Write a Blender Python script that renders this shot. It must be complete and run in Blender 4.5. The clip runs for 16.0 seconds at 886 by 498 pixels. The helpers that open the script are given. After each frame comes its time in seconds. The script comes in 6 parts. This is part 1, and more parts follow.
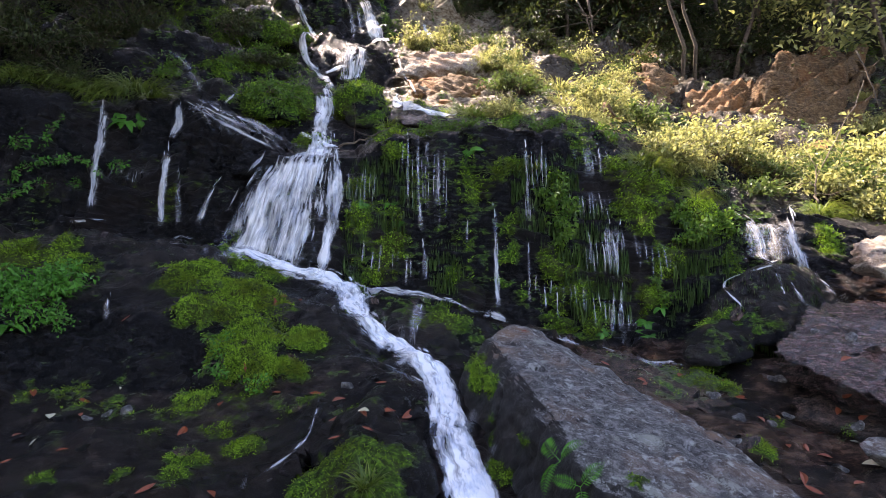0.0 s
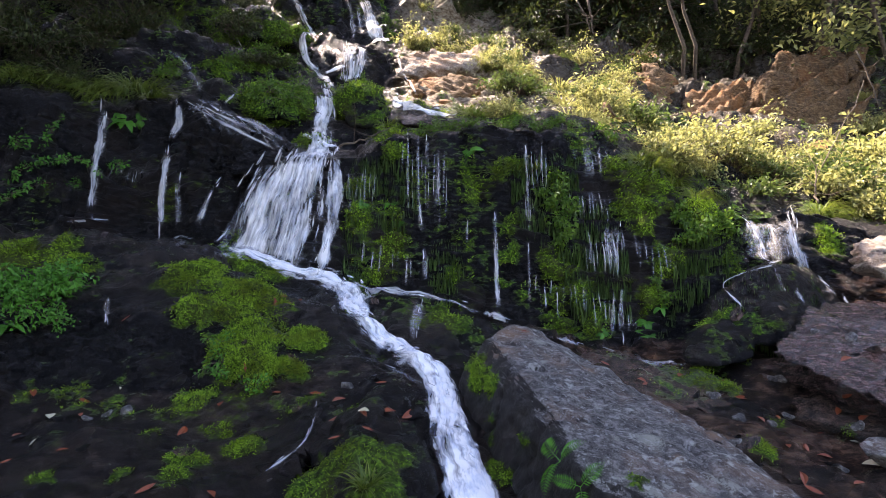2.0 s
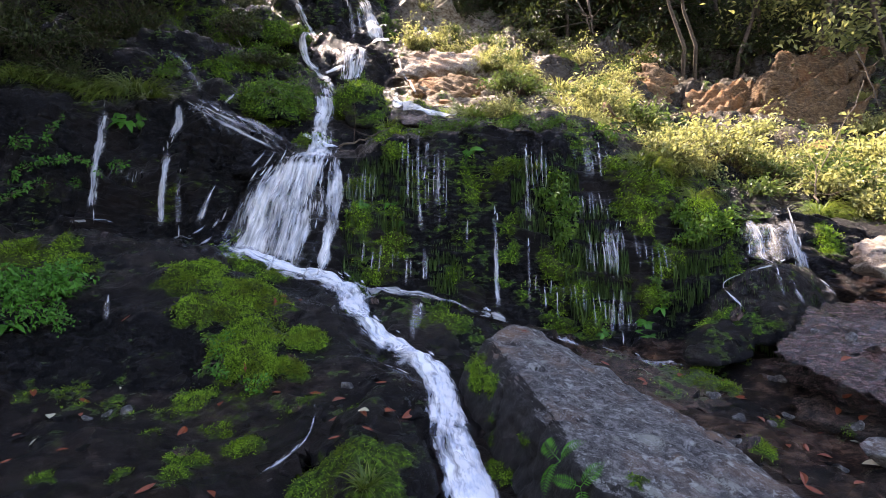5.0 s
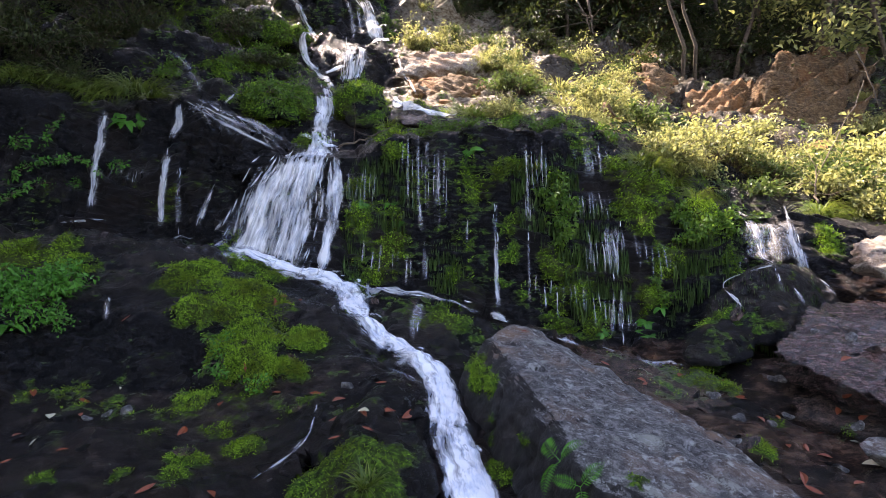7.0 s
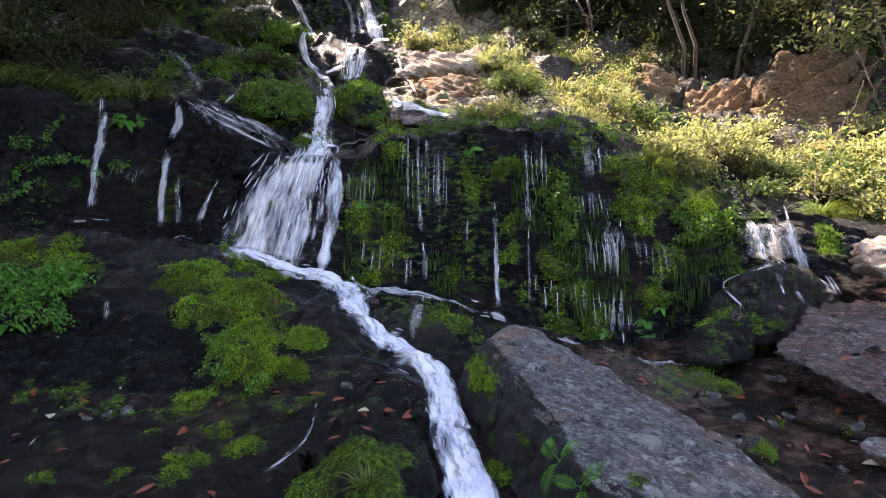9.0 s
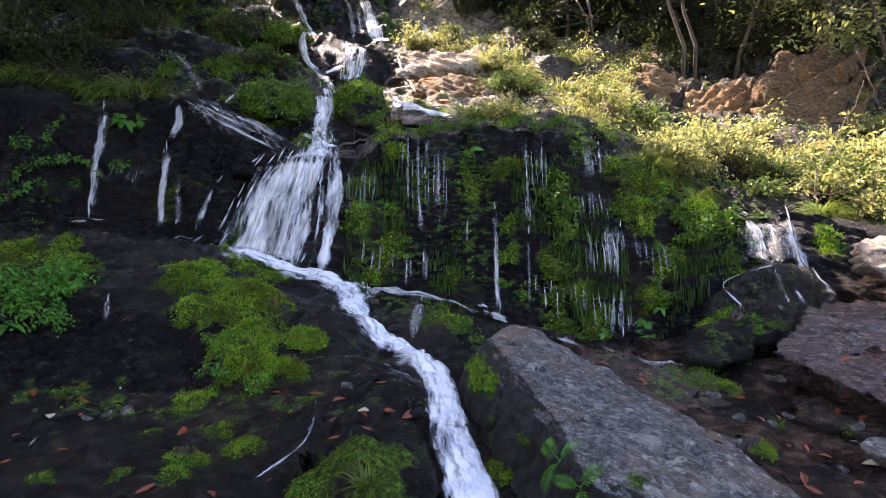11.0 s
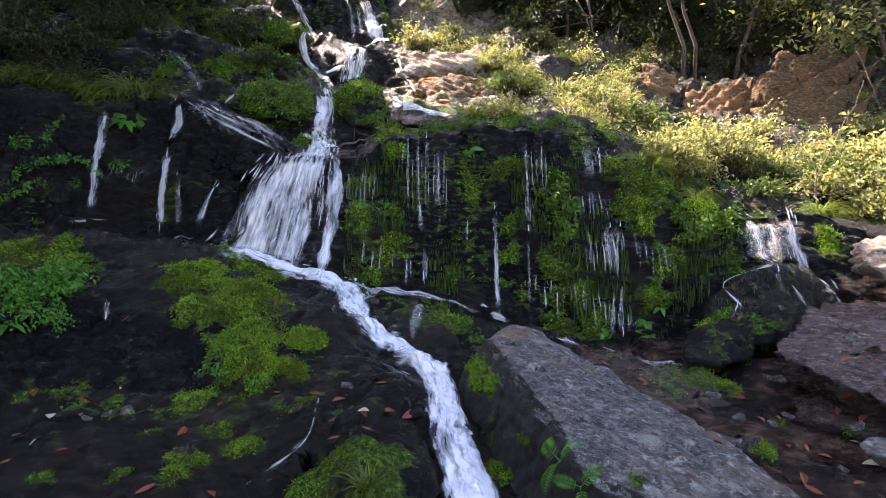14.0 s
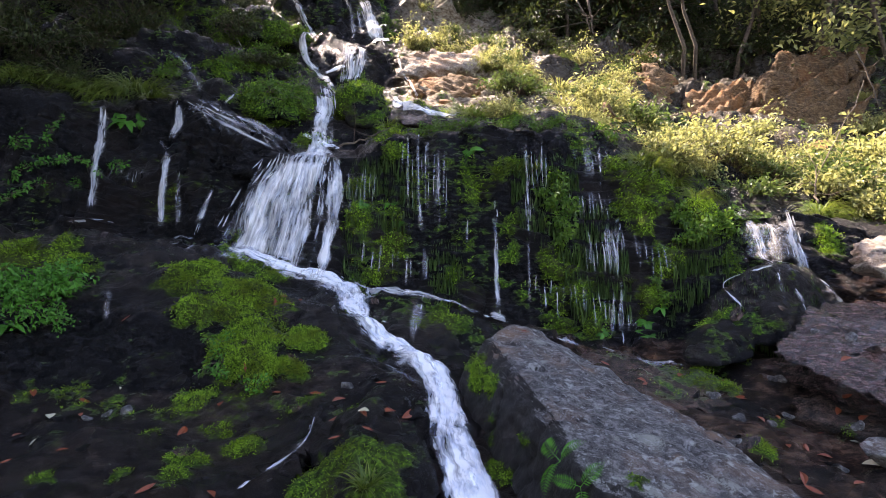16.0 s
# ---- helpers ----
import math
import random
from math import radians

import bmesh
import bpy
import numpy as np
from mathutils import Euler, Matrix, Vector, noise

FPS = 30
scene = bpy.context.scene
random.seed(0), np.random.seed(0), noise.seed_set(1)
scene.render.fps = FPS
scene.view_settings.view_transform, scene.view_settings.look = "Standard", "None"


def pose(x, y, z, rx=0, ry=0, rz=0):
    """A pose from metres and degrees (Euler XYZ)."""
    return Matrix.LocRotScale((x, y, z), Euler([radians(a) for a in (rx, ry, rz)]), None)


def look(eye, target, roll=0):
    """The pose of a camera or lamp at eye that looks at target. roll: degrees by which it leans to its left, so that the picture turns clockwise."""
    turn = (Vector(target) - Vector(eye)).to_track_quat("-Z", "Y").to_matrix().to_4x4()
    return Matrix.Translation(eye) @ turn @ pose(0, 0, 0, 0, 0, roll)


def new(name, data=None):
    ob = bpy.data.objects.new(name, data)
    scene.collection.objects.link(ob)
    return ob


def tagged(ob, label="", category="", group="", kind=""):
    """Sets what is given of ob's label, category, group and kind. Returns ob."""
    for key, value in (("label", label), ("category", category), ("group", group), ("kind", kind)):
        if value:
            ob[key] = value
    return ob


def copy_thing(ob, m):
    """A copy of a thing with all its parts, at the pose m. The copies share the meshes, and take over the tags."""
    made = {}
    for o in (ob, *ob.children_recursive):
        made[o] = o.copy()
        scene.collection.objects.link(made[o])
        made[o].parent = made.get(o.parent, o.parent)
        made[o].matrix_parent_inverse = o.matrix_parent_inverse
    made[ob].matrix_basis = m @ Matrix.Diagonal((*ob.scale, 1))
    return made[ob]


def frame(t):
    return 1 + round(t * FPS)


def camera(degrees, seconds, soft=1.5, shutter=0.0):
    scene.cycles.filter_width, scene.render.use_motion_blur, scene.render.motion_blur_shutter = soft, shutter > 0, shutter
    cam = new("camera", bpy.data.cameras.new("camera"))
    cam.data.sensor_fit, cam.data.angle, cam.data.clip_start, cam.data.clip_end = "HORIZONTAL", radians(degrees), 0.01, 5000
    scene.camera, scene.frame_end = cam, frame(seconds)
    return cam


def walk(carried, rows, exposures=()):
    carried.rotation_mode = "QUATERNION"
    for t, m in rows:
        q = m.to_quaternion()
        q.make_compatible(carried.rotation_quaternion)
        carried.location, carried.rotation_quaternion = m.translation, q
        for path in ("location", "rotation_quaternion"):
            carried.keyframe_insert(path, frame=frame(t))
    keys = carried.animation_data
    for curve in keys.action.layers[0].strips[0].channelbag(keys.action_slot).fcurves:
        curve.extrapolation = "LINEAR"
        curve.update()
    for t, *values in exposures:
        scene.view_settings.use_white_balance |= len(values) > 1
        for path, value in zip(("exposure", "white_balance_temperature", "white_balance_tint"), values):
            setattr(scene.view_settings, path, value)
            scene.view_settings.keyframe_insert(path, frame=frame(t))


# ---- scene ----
cam = camera(68, 16.0, soft=0.7, shutter=0.4)
walk(cam, [(0, look((0, 0, 1.4), (0, 10, 2.0993))), (16, look((0, 0, 1.4), (0, 10, 2.0993)))],
     exposures=[(0, 2.55, 7250, 27), (16, 2.55, 7250, 27)])

# ---- light ----
SUN_DIR = Vector((-0.40, 0.38, 0.86)).normalized()     # towards the sun
world = bpy.data.worlds.new("world")
scene.world = world
world.use_nodes = True
wn = world.node_tree
sky = wn.nodes.new("ShaderNodeTexSky")
sky.sky_type, sky.sun_disc = "NISHITA", False
sky.sun_elevation = math.asin(SUN_DIR.z)
sky.sun_rotation = math.atan2(SUN_DIR.x, SUN_DIR.y)
wn.links.new(sky.outputs[0], wn.nodes["Background"].inputs[0])
wn.nodes["Background"].inputs[1].default_value = 0.15
sun = new("sun", bpy.data.lights.new("sun", "SUN"))
sun.data.energy, sun.data.angle, sun.data.color = 5.0, radians(0.5), (1.0, 0.93, 0.80)
sun.matrix_world = look(SUN_DIR * 50, (0, 0, 0))


# ---- materials ----
def material(name):
    m = bpy.data.materials.new(name)
    m.use_nodes = True
    nt = m.node_tree
    nt.nodes.clear()
    out = nt.nodes.new("ShaderNodeOutputMaterial")
    return m, nt, out


def node(nt, kind, **values):
    n = nt.nodes.new(kind)
    for k, v in values.items():
        n.inputs[k.replace("_", " ")].default_value = v
    return n


def noise_tex(nt, coord, scale, detail=5, rough=0.6, stretch=(1, 1, 1)):
    mp = nt.nodes.new("ShaderNodeMapping")
    mp.inputs["Scale"].default_value = stretch
    nt.links.new(coord, mp.inputs["Vector"])
    n = node(nt, "ShaderNodeTexNoise", Scale=scale, Detail=detail, Roughness=rough)
    nt.links.new(mp.outputs[0], n.inputs["Vector"])
    return n.outputs["Fac"]


def ramp(nt, fac, stops):
    r = nt.nodes.new("ShaderNodeValToRGB")
    els = r.color_ramp.elements
    while len(els) < len(stops):
        els.new(0.5)
    for e, (p, c) in zip(els, stops):
        e.position, e.color = p, (*c, 1) if len(c) == 3 else c
    nt.links.new(fac, r.inputs[0])
    return r.outputs[0]


def mix(nt, fac, a, b):
    m = nt.nodes.new("ShaderNodeMix")
    m.data_type = "RGBA"
    for sock, v in ((m.inputs[0], fac), (m.inputs[6], a), (m.inputs[7], b)):
        if hasattr(v, "links"):
            nt.links.new(v, sock)
        else:
            sock.default_value = v if not isinstance(v, tuple) else (*v, 1)
    return m.outputs[2]


def math_node(nt, op, a, b=0.0, clamp=False):
    m = nt.nodes.new("ShaderNodeMath")
    m.operation, m.use_clamp = op, clamp
    for sock, v in zip(m.inputs, (a, b)):
        if hasattr(v, "links"):
            nt.links.new(v, sock)
        else:
            sock.default_value = v
    return m.outputs[0]


def rock_material(name, dark, light, rough=(0.25, 0.6), shine=0.22, moss=True, lichen=0.0, bump=0.9, scale=1.0, stretch=2.2):
    """Stone with two scales of grain, moss where the moss layer is painted, dry pale stone where the dry layer is."""
    m, nt, out = material(name)
    geo = nt.nodes.new("ShaderNodeTexCoord").outputs["Object"]
    big = noise_tex(nt, geo, 1.6 * scale, 4)
    mid = noise_tex(nt, geo, 9 * scale, 6, 0.65, (1, 1, stretch))
    fine = noise_tex(nt, geo, 60 * scale, 6, 0.8)
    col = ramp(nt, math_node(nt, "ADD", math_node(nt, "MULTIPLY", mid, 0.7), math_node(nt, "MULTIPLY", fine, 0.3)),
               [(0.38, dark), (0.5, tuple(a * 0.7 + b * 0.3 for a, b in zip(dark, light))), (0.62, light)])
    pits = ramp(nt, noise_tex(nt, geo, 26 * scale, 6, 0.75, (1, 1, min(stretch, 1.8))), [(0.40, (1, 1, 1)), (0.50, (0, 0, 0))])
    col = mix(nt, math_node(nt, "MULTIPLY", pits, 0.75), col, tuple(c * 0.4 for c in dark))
    grit = ramp(nt, noise_tex(nt, geo, 150 * scale, 3, 0.7), [(0.56, (0, 0, 0)), (0.68, (0.6, 0.6, 0.6))])
    col = mix(nt, grit, col, tuple(min(1.0, c * 1.9) for c in light))
    rust = ramp(nt, big, [(0.5, (0, 0, 0)), (0.72, (0.5, 0.5, 0.5))])
    col = mix(nt, rust, col, (light[0] * 1.1, light[1] * 0.72, light[2] * 0.5))
    b = node(nt, "ShaderNodeBsdfPrincipled", Specular_IOR_Level=shine)
    rgh = nt.nodes.new("ShaderNodeMapRange")
    nt.links.new(big, rgh.inputs[0])
    rgh.inputs[1].default_value, rgh.inputs[2].default_value = 0.35, 0.65
    rgh.inputs[3].default_value, rgh.inputs[4].default_value = rough
    rough_out = rgh.outputs[0]
    if lichen:
        v = noise_tex(nt, geo, 14, 6, 0.75)
        spot = nt.nodes.new("ShaderNodeAttribute")
        spot.attribute_name = "lichen"
        crust = ramp(nt, math_node(nt, "ADD", spot.outputs["Fac"], math_node(nt, "MULTIPLY", math_node(nt, "SUBTRACT", fine, 0.5), 3.0)), [(0.5, (0, 0, 0)), (0.62, (0.8, 0.8, 0.8))])
        col = mix(nt, crust, col, (0.30, 0.31, 0.27))
        ochre = nt.nodes.new("ShaderNodeAttribute")
        ochre.attribute_name = "ochre"
        # Wet stone, with the shade of the gully put into the same dark colour.
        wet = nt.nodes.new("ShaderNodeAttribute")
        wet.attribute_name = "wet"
        wet_and_shade = ramp(nt, math_node(nt, "ADD", wet.outputs["Fac"], math_node(nt, "MULTIPLY", math_node(nt, "SUBTRACT", mid, 0.5), 0.9)), [(0.42, (0, 0, 0)), (0.58, (0.88, 0.88, 0.88))])
        col = mix(nt, math_node(nt, "MULTIPLY", ochre.outputs["Fac"], 0.7, True), col, (0.26, 0.15, 0.09))
        patch = ramp(nt, v, [(0.57, (0, 0, 0)), (0.63, (lichen, lichen, lichen))])
        col = mix(nt, patch, col, (0.42, 0.43, 0.40))
        speck = ramp(nt, noise_tex(nt, geo, 45, 5, 0.8), [(0.56, (0, 0, 0)), (0.62, (lichen, lichen, lichen))])
        col = mix(nt, speck, col, (0.36, 0.37, 0.37))
        col = mix(nt, wet_and_shade, col, (0.014, 0.013, 0.013))
    if moss:
        brown = nt.nodes.new("ShaderNodeAttribute")
        brown.attribute_name = "brown"
        silt = ramp(nt, mid, [(0.36, (0.008, 0.005, 0.004)), (0.5, (0.045, 0.024, 0.016)), (0.64, (0.16, 0.095, 0.065))])
        col = mix(nt, math_node(nt, "MULTIPLY", brown.outputs["Fac"], 0.85, True), col, silt)
        dry = nt.nodes.new("ShaderNodeAttribute")
        dry.attribute_name = "dry"
        pale = ramp(nt, mid, [(0.35, (0.09, 0.06, 0.035)), (0.5, (0.24, 0.19, 0.13)), (0.65, (0.42, 0.36, 0.28))])
        dfac = math_node(nt, "MULTIPLY", dry.outputs["Fac"], math_node(nt, "ADD", math_node(nt, "MULTIPLY", big, 1.2), 0.3), True)
        col = mix(nt, dfac, col, pale)
        ms = nt.nodes.new("ShaderNodeAttribute")
        ms.attribute_name = "moss"
        edge = math_node(nt, "ADD", ms.outputs["Fac"], math_node(nt, "MULTIPLY", math_node(nt, "SUBTRACT", mid, 0.5), 1.6))
        mf = ramp(nt, edge, [(0.38, (0, 0, 0)), (0.58, (1, 1, 1))])
        green = ramp(nt, noise_tex(nt, geo, 38, 5, 0.7), [(0.36, (0.006, 0.016, 0.003)), (0.5, (0.03, 0.075, 0.008)), (0.64, (0.13, 0.27, 0.018))])
        green = mix(nt, ramp(nt, big, [(0.4, (0, 0, 0)), (0.65, (0.7, 0.7, 0.7))]), green, (0.05, 0.05, 0.012))
        col = mix(nt, mf, col, green)
        rough_out = math_node(nt, "MAXIMUM", rough_out, math_node(nt, "MULTIPLY", mf, 0.95))
        rough_out = math_node(nt, "MAXIMUM", rough_out, math_node(nt, "MULTIPLY", dfac, 0.8))
    nt.links.new(col, b.inputs["Base Color"])
    nt.links.new(rough_out, b.inputs["Roughness"])
    bp = node(nt, "ShaderNodeBump", Strength=bump, Distance=0.05)
    nt.links.new(math_node(nt, "SUBTRACT", math_node(nt, "ADD", math_node(nt, "MULTIPLY", mid, 0.9), math_node(nt, "MULTIPLY", fine, 0.5)), math_node(nt, "MULTIPLY", pits, 0.15)), bp.inputs["Height"])
    nt.links.new(bp.outputs[0], b.inputs["Normal"])
    nt.links.new(b.outputs[0], out.inputs[0])
    return m


def leaf_material(name, low, high, through_light=0.45, gloss=0.45, patches=False):
    """Leaves: each one its own shade, letting sunlight through."""
    m, nt, out = material(name)
    geo = nt.nodes.new("ShaderNodeNewGeometry")
    col = ramp(nt, geo.outputs["Random Per Island"], [(0.0, low), (0.6, tuple((a + b) / 2 for a, b in zip(low, high))), (1.0, high)])
    if patches:
        place = nt.nodes.new("ShaderNodeTexCoord").outputs["Object"]
        olive = ramp(nt, noise_tex(nt, place, 4.5, 5, 0.65), [(0.38, (0, 0, 0)), (0.52, (1, 1, 1))])
        old = ramp(nt, geo.outputs["Random Per Island"], [(0.0, tuple(c * 0.6 for c in low)), (1.0, (high[0] * 0.42, high[1] * 0.27, high[2] * 0.3))])
        col = mix(nt, olive, old, col)
    b = node(nt, "ShaderNodeBsdfPrincipled", Roughness=gloss, Specular_IOR_Level=0.3)
    t = node(nt, "ShaderNodeBsdfTranslucent")
    nt.links.new(col, b.inputs["Base Color"])
    warm = mix(nt, 0.4, col, (high[0] * 1.4, high[1] * 1.35, high[2] * 1.0))
    nt.links.new(warm, t.inputs["Color"])
    s = node(nt, "ShaderNodeMixShader", Fac=through_light)
    nt.links.new(b.outputs[0], s.inputs[1])
    nt.links.new(t.outputs[0], s.inputs[2])
    nt.links.new(s.outputs[0], out.inputs[0])
    return m


def water_material(name, low, high, streak=(55, 5, 1), cover=1.0, edge=0.35, swirl=0.0):
    """Broken white water: foam threads over clear gaps, drawn out along the flow, grey-blue where it is thin."""
    m, nt, out = material(name)
    uv = nt.nodes.new("ShaderNodeTexCoord").outputs["UV"]
    if swirl:
        w = node(nt, "ShaderNodeTexNoise", Scale=7.0, Detail=3.0)
        nt.links.new(uv, w.inputs["Vector"])
        off = nt.nodes.new("ShaderNodeVectorMath")
        off.operation = "MULTIPLY_ADD"
        nt.links.new(w.outputs["Color"], off.inputs[0])
        off.inputs[1].default_value = (swirl, swirl, 0)
        nt.links.new(uv, off.inputs[2])
        uv = off.outputs[0]
    n1 = noise_tex(nt, uv, 1.0, 5, 0.65, streak)
    n2 = noise_tex(nt, uv, 1.0, 4, 0.6, (streak[0] * 0.22, streak[1] * 0.5, 1))
    n3 = noise_tex(nt, uv, 1.0, 5, 0.7, (streak[0] * 0.6, streak[1] * 1.3, 1))
    s = math_node(nt, "ADD", math_node(nt, "MULTIPLY", n1, 0.5), math_node(nt, "MULTIPLY", n2, 0.5))
    at = nt.nodes.new("ShaderNodeAttribute")
    at.attribute_name = "body"
    s = math_node(nt, "ADD", s, math_node(nt, "MULTIPLY", math_node(nt, "SUBTRACT", at.outputs["Fac"], 0.8), edge))
    fac = ramp(nt, s, [(low, (0, 0, 0)), ((low + high) / 2, (cover * 0.45,) * 3), (high, (cover,) * 3)])
    b = node(nt, "ShaderNodeBsdfPrincipled", Roughness=0.55, Specular_IOR_Level=0.3)
    tone = math_node(nt, "ADD", math_node(nt, "MULTIPLY", n3, 0.6), math_node(nt, "MULTIPLY", s, 0.4))
    col = ramp(nt, tone, [(0.38, (0.34, 0.39, 0.50)), (0.47, (0.74, 0.79, 0.87)), (0.54, (0.97, 0.975, 0.985))])
    nt.links.new(col, b.inputs["Base Color"])
    bp = node(nt, "ShaderNodeBump", Strength=0.35, Distance=0.02)
    nt.links.new(n3, bp.inputs["Height"])
    nt.links.new(bp.outputs[0], b.inputs["Normal"])
    tl = node(nt, "ShaderNodeBsdfTranslucent")
    nt.links.new(col, tl.inputs["Color"])
    w = node(nt, "ShaderNodeMixShader", Fac=0.3)
    nt.links.new(b.outputs[0], w.inputs[1])
    nt.links.new(tl.outputs[0], w.inputs[2])
    tr = node(nt, "ShaderNodeBsdfTransparent")
    f = node(nt, "ShaderNodeMixShader")
    nt.links.new(fac, f.inputs[0])
    nt.links.new(tr.outputs[0], f.inputs[1])
    nt.links.new(w.outputs[0], f.inputs[2])
    nt.links.new(f.outputs[0], out.inputs[0])
    return m


def plain_material(name, low, high, rough=0.6, scale=30):
    m, nt, out = material(name)
    geo = nt.nodes.new("ShaderNodeTexCoord").outputs["Object"]
    n = noise_tex(nt, geo, scale, 5, 0.65)
    b = node(nt, "ShaderNodeBsdfPrincipled", Roughness=rough)
    nt.links.new(ramp(nt, n, [(0.35, low), (0.65, high)]), b.inputs["Base Color"])
    bp = node(nt, "ShaderNodeBump", Strength=0.4, Distance=0.01)
    nt.links.new(n, bp.inputs["Height"])
    nt.links.new(bp.outputs[0], b.inputs["Normal"])
    nt.links.new(b.outputs[0], out.inputs[0])
    return m


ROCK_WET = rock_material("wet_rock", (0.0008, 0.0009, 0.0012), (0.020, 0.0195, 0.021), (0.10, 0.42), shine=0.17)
ROCK_BED = rock_material("wet_brown_rock", (0.008, 0.006, 0.0055), (0.14, 0.085, 0.065), (0.12, 0.36), shine=0.5)
ROCK_SLAB = rock_material("shining_slab", (0.012, 0.006, 0.006), (0.17, 0.095, 0.093), (0.06, 0.22), shine=1.0, bump=1.0, scale=1.2, stretch=5.0)
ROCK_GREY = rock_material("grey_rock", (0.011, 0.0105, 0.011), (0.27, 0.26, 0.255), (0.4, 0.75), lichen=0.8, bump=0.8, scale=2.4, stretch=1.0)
ROCK_PALE = rock_material("pale_rock", (0.16, 0.12, 0.09), (0.5, 0.45, 0.38), (0.6, 0.9), moss=False)
ROCK_TAN = rock_material("tan_rock", (0.07, 0.038, 0.018), (0.36, 0.23, 0.12), (0.6, 0.9), moss=False, stretch=3.5)
# Leaf copies: sunlight is put into the bright one, shade into the dark one.
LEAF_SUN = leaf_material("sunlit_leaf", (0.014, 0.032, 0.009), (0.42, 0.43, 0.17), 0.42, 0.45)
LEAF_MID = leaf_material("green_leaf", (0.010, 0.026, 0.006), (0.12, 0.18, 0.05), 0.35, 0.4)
LEAF_SHADED = leaf_material("shaded_leaf", (0.012, 0.021, 0.006), (0.058, 0.078, 0.020), 0.3)
LEAF_FERN = leaf_material("fern_leaf", (0.03, 0.12, 0.015), (0.10, 0.32, 0.04), 0.35)
LEAF_GRASS = leaf_material("grass_blade", (0.045, 0.09, 0.012), (0.15, 0.19, 0.03), 0.35)
LEAF_DRY = leaf_material("dry_leaf", (0.10, 0.022, 0.012), (0.30, 0.075, 0.03), 0.1)
LEAF_PALE = leaf_material("pale_leaf", (0.45, 0.42, 0.30), (0.60, 0.55, 0.40), 0.1)
MOSS = leaf_material("moss_tuft", (0.010, 0.030, 0.004), (0.31, 0.54, 0.04), 0.3, 0.8, patches=True)
BARK = plain_material("bark", (0.035, 0.025, 0.018), (0.15, 0.11, 0.075), 0.85, 25)
FALL = water_material("falling_water", 0.42, 0.62, (26, 2.6, 1), 0.95, 0.3)
SPLASH = water_material("splash", 0.36, 0.70, (60, 9, 1), 0.75, 0.5)
FALL_THIN = water_material("thin_falling_water", 0.39, 0.68, (48, 3.6, 1), 0.68, 0.3)
FILM = water_material("water_film", 0.42, 0.72, (60, 3.0, 1), 0.42, 0.28)
FOAM = water_material("foam", 0.375, 0.545, (30, 5, 1), 1.0, 0.34, 0.07)


# ---- geometry helpers ----
def value_noise(p, seed=0):
    """Smooth noise from -1 to 1 at the rows of p."""
    i = np.floor(p).astype(np.int64)
    f = p - i
    f = f * f * (3 - 2 * f)
    total = np.zeros(len(p))
    for c in range(8):
        o = np.array([c & 1, c >> 1 & 1, c >> 2 & 1])
        q = i + o
        h = (q[:, 0] * 374761393 + q[:, 1] * 668265263 + q[:, 2] * 2147483647 + seed * 144665) & 0xFFFFFFFF
        h = ((h ^ (h >> 13)) * 1274126177) & 0xFFFFFFFF
        h = (h ^ (h >> 16)) & 0xFFFF
        w = np.prod(np.where(o == 1, f, 1 - f), axis=1)
        total += w * (h / 32767.5 - 1)
    return total


def fbm(p, octaves=4, seed=0, gain=0.5):
    total, amp = np.zeros(len(p)), 1.0
    for k in range(octaves):
        total += amp * value_noise(p * 2 ** k, seed + k)
        amp *= gain
    return total


def mesh(name, verts, faces, mat, smooth=False):
    me = bpy.data.meshes.new(name)
    me.from_pydata([tuple(v) for v in verts], [], [tuple(f) for f in faces])
    if smooth:
        me.polygons.foreach_set("use_smooth", [True] * len(me.polygons))
    me.materials.append(mat)
    me.update()
    return me


def part(name, me, parent, label=""):
    ob = new(name, me)
    ob.parent = parent
    return tagged(ob, label)


def layer(me, name, values):
    a = me.attributes.get(name) or me.attributes.new(name, "FLOAT", "POINT")
    a.data.foreach_set("value", np.asarray(values, dtype=np.float32))


# ---- the ravine: rock steps lofted between their edges ----
def edge_line(points, columns):
    """A rock edge through the points, evenly sampled station by station."""
    p = np.array(points, float)
    p = np.concatenate([[p[0] + [-18, 2, 12]], p, [p[-1] + [20, 2, 9]]])      # the ravine's sides rise out of view
    t = np.interp(np.linspace(0, 1, columns), [0, 0.03, 0.97, 1], [0, 1, len(p) - 2, len(p) - 1])
    i = np.clip(t.astype(int), 0, len(p) - 2)
    f = (t - i)[:, None]
    a, b, c, d = p[np.maximum(i - 1, 0)], p[i], p[i + 1], p[np.minimum(i + 2, len(p) - 1)]
    m1, m2 = (c - a) * 0.35, (d - b) * 0.35
    return (2 * f ** 3 - 3 * f ** 2 + 1) * b + (f ** 3 - 2 * f ** 2 + f) * m1 + (3 * f ** 2 - 2 * f ** 3) * c + (f ** 3 - f ** 2) * m2


COLUMNS = 620
FAR_BACK = [(x, -45, -2) for x in np.linspace(-70, 70, 15)]
BACK = [(x, -4, -0.3) for x in np.linspace(-9, 9, 15)]
UNDER_CAMERA = [(x, 0.9, 0.05) for x in np.linspace(-4.5, 4.5, 15)]
